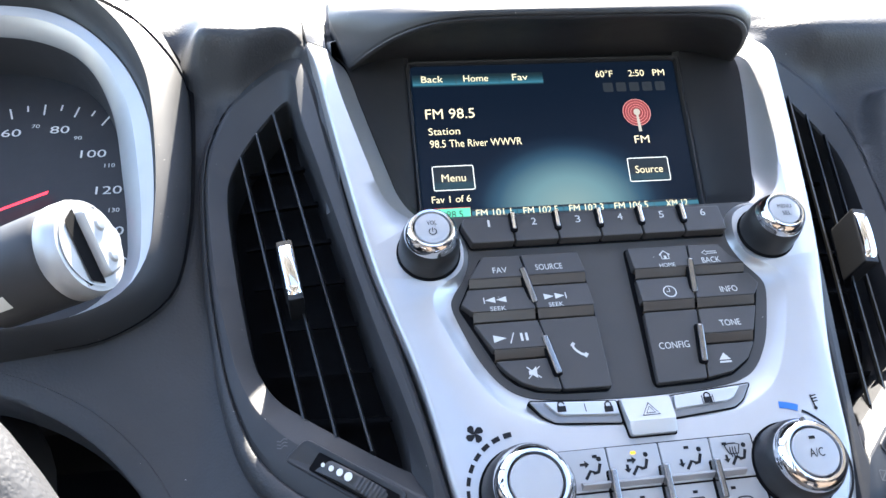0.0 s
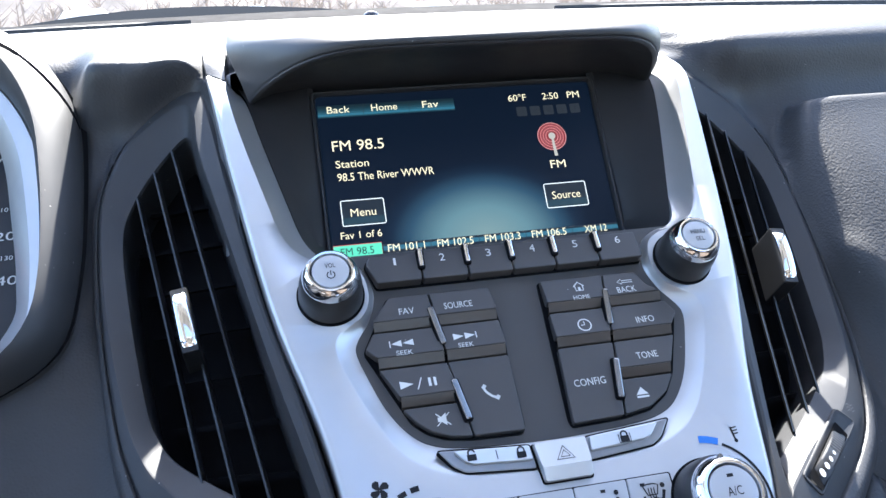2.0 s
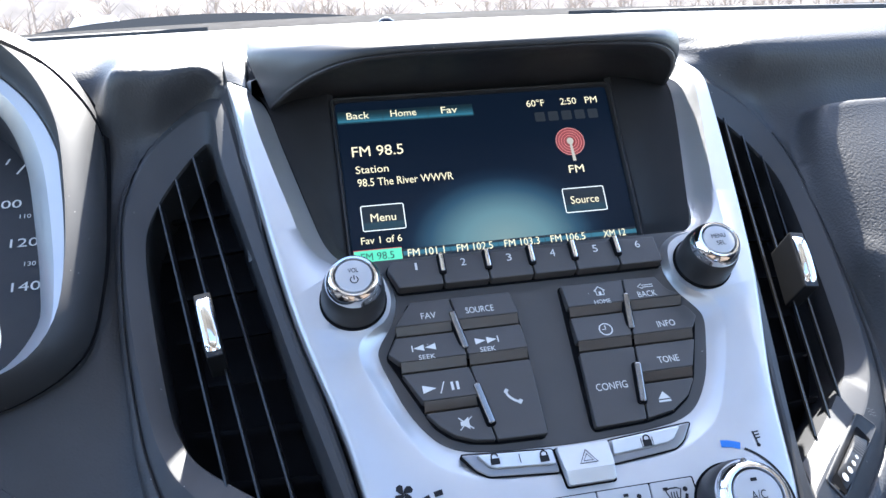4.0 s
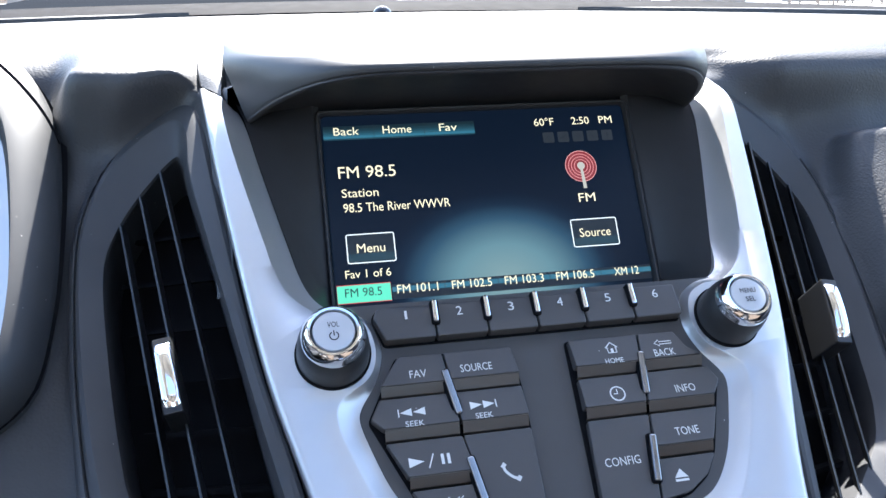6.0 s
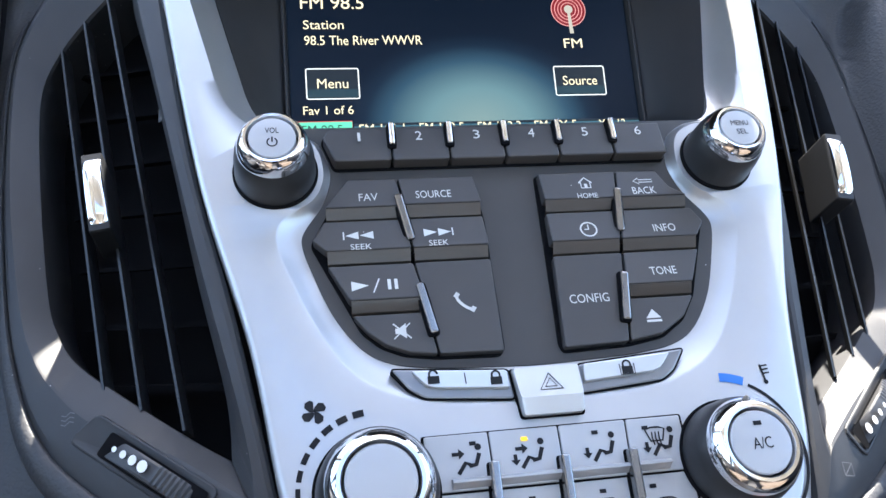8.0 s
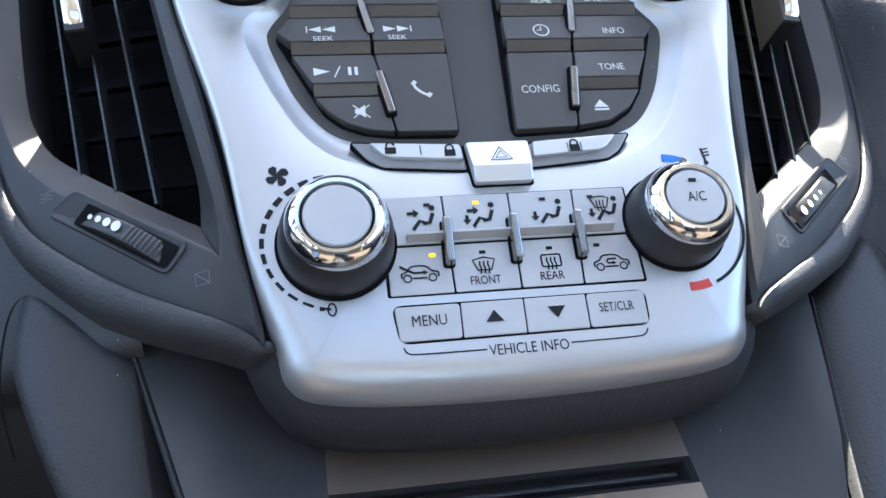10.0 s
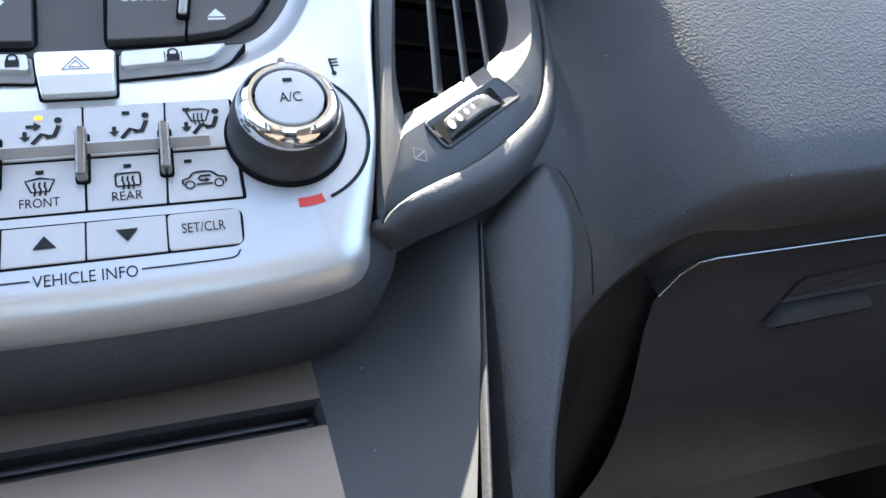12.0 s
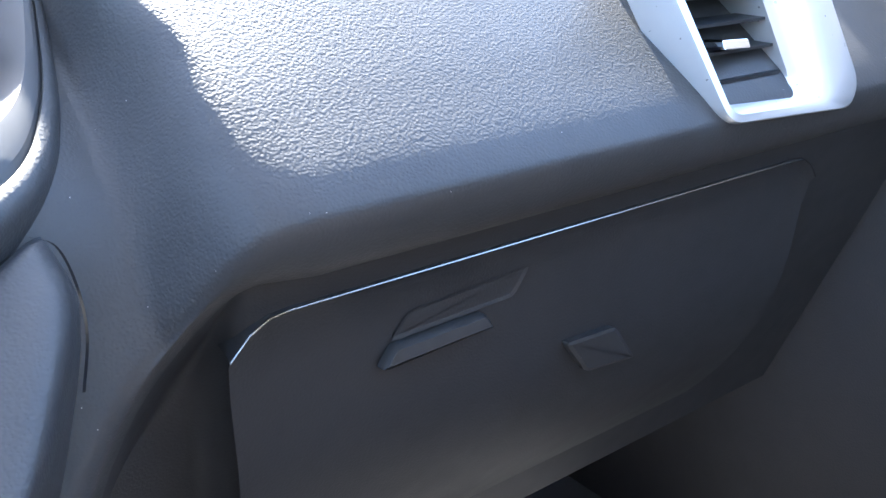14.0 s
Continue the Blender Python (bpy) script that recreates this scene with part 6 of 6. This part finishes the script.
# ---- windscreen, bonnet and cabin shell ----
def build_shell():
    PLAIN = material("grey_headlining", (0.35, 0.34, 0.32), 0.9, 0, 0.06, 8, 0.0006, 900)
    DARKTRIM = material("dark_door_trim", (0.05, 0.05, 0.055), 0.7, 0, 0.15, 10, 0.0004, 700, "leather")
    FRIT = material("black_glass_border", (0.004, 0.004, 0.005), 0.9, 0, 0.1, 20, spec=0.05)
    BONNET = material("dark_car_paint", (0.013, 0.015, 0.018), 0.8, 0.0, 0.06, 6, spec=0.0)

    def sheet(name, rows, mat, label, thick=0.03, category="", kind="structure"):
        t = thing(name, label, category or name.split("_")[0], CAR, kind=kind)
        bm = bmesh.new()
        vs = [[bm.verts.new(p) for p in row] for row in rows]
        for a0, b0 in zip(vs, vs[1:]):
            bridge(bm, a0, b0, False)
        ob = part("panel", fixed(bm), mat, t, smooth=True)
        if thick:
            m = ob.modifiers.new("thickness", "SOLIDIFY")
            m.thickness, m.offset = thick, 1
        return t

    # black border and cowl beyond the dashboard
    rows = []
    for i in range(21):
        x = -0.80 + 0.08 * i
        b0 = 0.120 - 0.035 * x * x
        rows.append([(x, 0.538, b0 - 0.03), (x, 0.540, b0 - 0.001), (x, 0.60, b0 + 0.010), (x, 0.64, b0 + 0.008), (x, 0.66, b0 - 0.06)])
    sheet("cowl", rows, FRIT, "black border of the windscreen at the foot of the glass", 0.0)
    rows = []
    for i in range(21):
        x = -0.85 + 0.085 * i
        rows.append([(x, y, 0.159 - (0.19 if x > -0.24 else 0.27) * (x + 0.24) ** 2 - h) for y, h in ((0.70, 0.045), (0.9, 0.022), (1.2, 0.002), (1.32, 0.0), (1.45, 0.004), (1.6, 0.05), (1.66, 0.3))])
    sheet("bonnet", rows, BONNET, "dark painted bonnet beyond the windscreen", 0.0, "bonnet")
    # roof, pillars, doors, floor and rear wall
    roof = lambda xs, ys: [[(x, y, 0.74 - 0.10 * x * x) for y in ys] for x in xs]  # noqa: E731
    for xs, ys in (((-0.66, -0.5, -0.36), (-0.02, -0.5, -1.2, -2.6)), ((0.36, 0.5, 0.66), (-0.02, -0.5, -1.2, -2.6)), ((-0.36, 0, 0.36), (-0.02, -0.30)), ((-0.36, 0, 0.36), (-0.80, -1.7, -2.6))):
        sheet("ceiling", roof(xs, ys), PLAIN, "pale grey headlining round the sunroof opening", 0.03)
    for s in (-1, 1):
        rows = [[(s * 0.78, y, u) for y in (1.0, 0.5, 0.0, -1.2, -2.6)] for u in (-0.75, -0.2, 0.06)]
        sheet("wall_left" if s < 0 else "wall_right", rows, DARKTRIM, "dark door trim below the side windows", 0.05, "door trim")
        bm_rows = [[(s * 0.76, 0.55, 0.06), (s * 0.76, 0.62, 0.06)], [(s * 0.66, -0.02, 0.70), (s * 0.66, 0.04, 0.72)]]
        sheet("trim", bm_rows, DARKTRIM, "dark windscreen pillar", 0.05, "pillar")
        rows = [[(s * 0.78, -1.05, 0.06), (s * 0.78, -0.9, 0.06)], [(s * 0.66, -1.05, 0.71), (s * 0.66, -0.9, 0.71)]]
        sheet("trim", rows, DARKTRIM, "dark middle pillar", 0.05, "pillar")
    rows = [[(x, y, -0.75) for y in (1.0, -2.6)] for x in (-0.8, 0.8)]
    sheet("floor", rows, DARKTRIM, "dark carpet floor", 0.05)
    rows = [[(x, -2.6, u) for u in (-0.75, 0.25)] for x in (-0.8, 0.8)]
    sheet("wall_rear", rows, DARKTRIM, "dark tailgate trim", 0.05, "tailgate")
    rows = [[(x, 1.0, u) for u in (-0.75, 0.05)] for x in (-0.8, 0.8)]
    sheet("wall_front", rows, DARKTRIM, "dark firewall under the dashboard", 0.05, "firewall")
    # two front seats behind the camera
    CLOTH = material("brown_seat_cloth", (0.065, 0.050, 0.040), 0.85, 0, 0.12, 12, 0.0005, 900)
    for s in (-1, 1):
        seat = thing("front_seat", "brown cloth front seat in the sun", "seat", CAR, group="front seats")
        for name, loop, y0, y1 in (("backrest", [(-0.22, -0.25), (0.22, -0.25), (0.20, 0.36), (-0.20, 0.36)], -1.02, -0.90), ("cushion", [(-0.24, -0.42), (0.24, -0.42), (0.24, -0.28), (-0.24, -0.28)], -0.95, -0.45), ("base", [(-0.20, -0.75), (0.20, -0.75), (0.20, -0.40), (-0.20, -0.40)], -0.95, -0.50)):
            bm = bmesh.new()
            slab(bm, rounded([(s * 0.38 + x, z) for x, z in loop], 0.05, 5), y1 * 1.0, y0, 0.0)
            part(name, fixed(bm), CLOTH if name != "base" else DARKTRIM, seat, smooth=True, sharp=40)
    # windscreen glass
    glass = bpy.data.materials.new("windscreen_glass")
    glass.use_nodes = True
    nt = glass.node_tree
    nt.nodes.remove(nt.nodes["Principled BSDF"])
    tr, gl, fr, mixer = (nt.nodes.new(n) for n in ("ShaderNodeBsdfTransparent", "ShaderNodeBsdfGlossy", "ShaderNodeLayerWeight", "ShaderNodeMixShader"))
    gl.inputs["Roughness"].default_value = 0.02
    power, gloss = nt.nodes.new("ShaderNodeMath"), nt.nodes.new("ShaderNodeMath")
    power.operation, power.inputs[1].default_value = "POWER", 5.0
    gloss.operation, gloss.inputs[1].default_value, gloss.inputs[2].default_value = "MULTIPLY_ADD", 0.85, 0.04
    fr.inputs["Blend"].default_value = 0.5
    nt.links.new(fr.outputs["Facing"], power.inputs[0])
    nt.links.new(power.outputs[0], gloss.inputs[0])
    nt.links.new(gloss.outputs[0], mixer.inputs[0])
    nt.links.new(tr.outputs[0], mixer.inputs[1])
    nt.links.new(gl.outputs[0], mixer.inputs[2])
    nt.links.new(mixer.outputs[0], nt.nodes["Material Output"].inputs[0])
    rows = [[(x, 0.61 - 0.12 * x * x, 0.13 - 0.035 * x * x), (x * 0.92, 0.30 - 0.12 * x * x, 0.42), (x * 0.86, 0.0 - 0.1 * x * x, 0.71)] for x in (-0.76, -0.5, -0.25, 0, 0.25, 0.5, 0.76)]
    w = sheet("window_1", rows, glass, "raked windscreen glass above the dashboard", 0.0, "windscreen")
    for o in w.children:
        o.visible_shadow = False


build_shell()


def build_defrosters():
    for x0, x1, y0, y1 in ((-0.60, -0.17, 0.335, 0.405), (0.17, 0.60, 0.405, 0.335)):
        d = thing("defroster_grille", "long narrow black defroster grille in the dashboard top", "grille", CAR, group="defroster grilles")
        bm = bmesh.new()
        rows = []
        for i in range(31):
            k = i / 30
            x, y = x0 + (x1 - x0) * k, y0 + (y1 - y0) * (k if x0 > 0 else k)
            w = 0.012 * min(1, (1 - k if x0 < 0 else k) * 3 + 0.1)
            u = 0.1185 - 0.035 * x * x
            rows.append([bm.verts.new((x, y + w * c, u + h)) for c, h in ((-1.2, -0.004), (-1.0, 0.0035), (-0.8, 0.0042), (-0.6, 0.0015), (0.6, 0.0015), (0.9, 0.0040), (1.1, 0.0035), (1.2, -0.004))])
        for a0, b0 in zip(rows, rows[1:]):
            bridge(bm, a0, b0, False)
        part("grille_frame", fixed(bm), TRIM, d, smooth=True, sharp=40)
        for j in range(24):
            k = (j + 0.5) / 24
            x, y = x0 + (x1 - x0) * k, y0 + (y1 - y0) * k
            w = 0.006 * min(1, (1 - k if x0 < 0 else k) * 3 + 0.1)
            u = 0.1185 - 0.035 * x * x
            bm = bmesh.new()
            bm.faces.new([bm.verts.new((x + dx, y + dy, u + 0.0021)) for dx, dy in ((-0.0012, -w), (0.0012, -w), (0.0012, w), (-0.0012, w))])
            part("grille_rib", fixed(bm), SLAT, d)


build_defrosters()


def build_sensor():
    s = thing("light_sensor", "small glossy dome light sensor on the dashboard", "sensor", CAR)
    bm = bmesh.new()
    rows = []
    for r, h in ((0.0085, -0.002), (0.0085, 0.0015), (0.007, 0.0045), (0.004, 0.0068), (0.0015, 0.0075)):
        rows.append([bm.verts.new((-0.003 + r * math.cos(k * math.pi / 12), 0.452 + r * math.sin(k * math.pi / 12), 0.117 + h)) for k in range(24)])
    for a0, b0 in zip(rows, rows[1:]):
        bridge(bm, a0, b0)
    bm.faces.new(rows[-1])
    part("dome", fixed(bm), material("glossy_black", (0.01, 0.01, 0.012), 0.1, 0, 0.1, 20), s, smooth=True)


build_sensor()


# ---- outside ----
def build_outside():
    ASPHALT = material("pale_car_park", (0.42, 0.40, 0.37), 0.85, 0, 0.25, 0.4, 0.004, 60)
    g = thing("ground", "pale dry car park stretching to the trees", "ground", Matrix.Identity(4), kind="structure")
    bm = bmesh.new()
    bm.faces.new([bm.verts.new(p) for p in ((-600, -600, 0), (600, -600, 0), (600, 600, 0), (-600, 600, 0))])
    part("surface", bm, ASPHALT, g)
    hill = thing("backdrop", "hazy brown wooded hillside far behind the car park", "hillside", Matrix.Identity(4), kind="structure")
    rng = random.Random(3)
    bm = bmesh.new()
    rows = [[bm.verts.new((-260 + 4 * i, 190 + 0.6 * d, h * (1 if h < 8 else 0.8 + 0.4 * rng.random()))) for i in range(131)] for h, d in ((0, 0), (3, 4), (7, 14), (12, 30), (17, 50))]
    for a0, b0 in zip(rows, rows[1:]):
        bridge(bm, a0, b0, False)
    part("slope", fixed(bm), material("hazy_woods", (0.20, 0.175, 0.155), 0.95, 0, 0.45, 0.25, spec=0.05), hill)
    BARK = material("bare_brown_wood", (0.17, 0.14, 0.12), 0.9, 0, 0.3, 0.5)
    t = thing("far_woods", "bare brown winter trees along the far edge of the car park", "woods", Matrix.Identity(4), kind="stuff")
    bm = bmesh.new()
    rng = random.Random(5)
    for i in range(300):
        x, y = rng.uniform(-150, 190), rng.uniform(105, 150)
        h = rng.uniform(4, 9)
        for j in range(14):
            z0 = 0 if j == 0 else rng.uniform(0.2, 0.8) * h
            a0, l0 = rng.uniform(0, 6.28), (h if j == 0 else rng.uniform(1.5, 4.5))
            tip = Vector((x, y, z0)) + (Vector((rng.uniform(-0.4, 0.4), 0, h)) if j == 0 else Vector((math.cos(a0) * l0 * 0.8, math.sin(a0) * l0 * 0.4, l0 * 0.7)))
            w = 0.22 if j == 0 else 0.09
            q = [bm.verts.new(v) for v in ((x - w, y, z0), (x + w, y, z0), (x, y + w, z0))]
            e0 = bm.verts.new(tip)
            for k in range(3):
                bm.faces.new((q[k], q[(k + 1) % 3], e0))
    part("branches", bm, BARK, t)
    WHITE = material("white_car_paint", (0.6, 0.6, 0.6), 0.3, 0, 0.03, 3)
    GLASS = material("dark_car_glass", (0.02, 0.025, 0.03), 0.1, 0, 0.1, 3)
    TYRE = material("tyre_rubber", (0.02, 0.02, 0.02), 0.8, 0, 0.1, 3)
    def car(x, y, turn, paint, tall=1.0):
        c = thing("parked_van" if tall > 1 else "parked_car", "tall white van parked across the car park" if tall > 1 else "parked pale car far across the car park", "van" if tall > 1 else "car", pose(x, y, 0, 0, 0, turn), group="parked cars")
        bm = bmesh.new()
        prof = [(-2.2, 0.35), (-2.25, 0.75), (-1.9, 0.95), (-1.2, 1.0), (-0.6, 1.45), (0.9, 1.5), (1.6, 1.05), (2.1, 0.95), (2.2, 0.4)]
        rows = [[bm.verts.new((u, w, v * tall)) for u, v in prof] for w in (-0.85, 0.85)]
        bridge(bm, rows[0], rows[1])
        bm.faces.new(rows[0])
        bm.faces.new(rows[1][::-1])
        part("body", fixed(bm), paint, c)
        for w in (() if tall > 1 else (-0.86, 0.86)):
            bm = bmesh.new()
            bm.faces.new([bm.verts.new((u, w, v * tall)) for u, v in ((-1.0, 1.0), (-0.55, 1.38), (0.85, 1.42), (1.4, 1.05))])
            part("side_window", bm, GLASS, c)
        for u in (-1.4, 1.4):
            for w in (-0.8, 0.8):
                bm = bmesh.new()
                q = [[bm.verts.new((u + 0.33 * math.cos(k * math.pi / 8), w + d, 0.33 + 0.33 * math.sin(k * math.pi / 8))) for k in range(16)] for d in (-0.1, 0.1)]
                bridge(bm, q[0], q[1])
                bm.faces.new(q[0])
                bm.faces.new(q[1][::-1])
                part("wheel", fixed(bm), TYRE, c)
    SILVERCAR = material("silver_car_paint", (0.5, 0.5, 0.52), 0.3, 0.4, 0.03, 3)
    for i, (x, y) in enumerate(((-26, 62), (-19, 64), (-12, 58), (-5, 66), (4, 60), (34, 70), (48, 75))):
        car(x, y, 90 if i % 2 else 84, (WHITE, SILVERCAR)[i % 3 == 2])

    for x, y, turn in ((-8.2, 40, 4), (-1.0, 44, -3), (9.0, 46, 2)):
        car(x, y, turn, WHITE, 1.7)


build_outside()
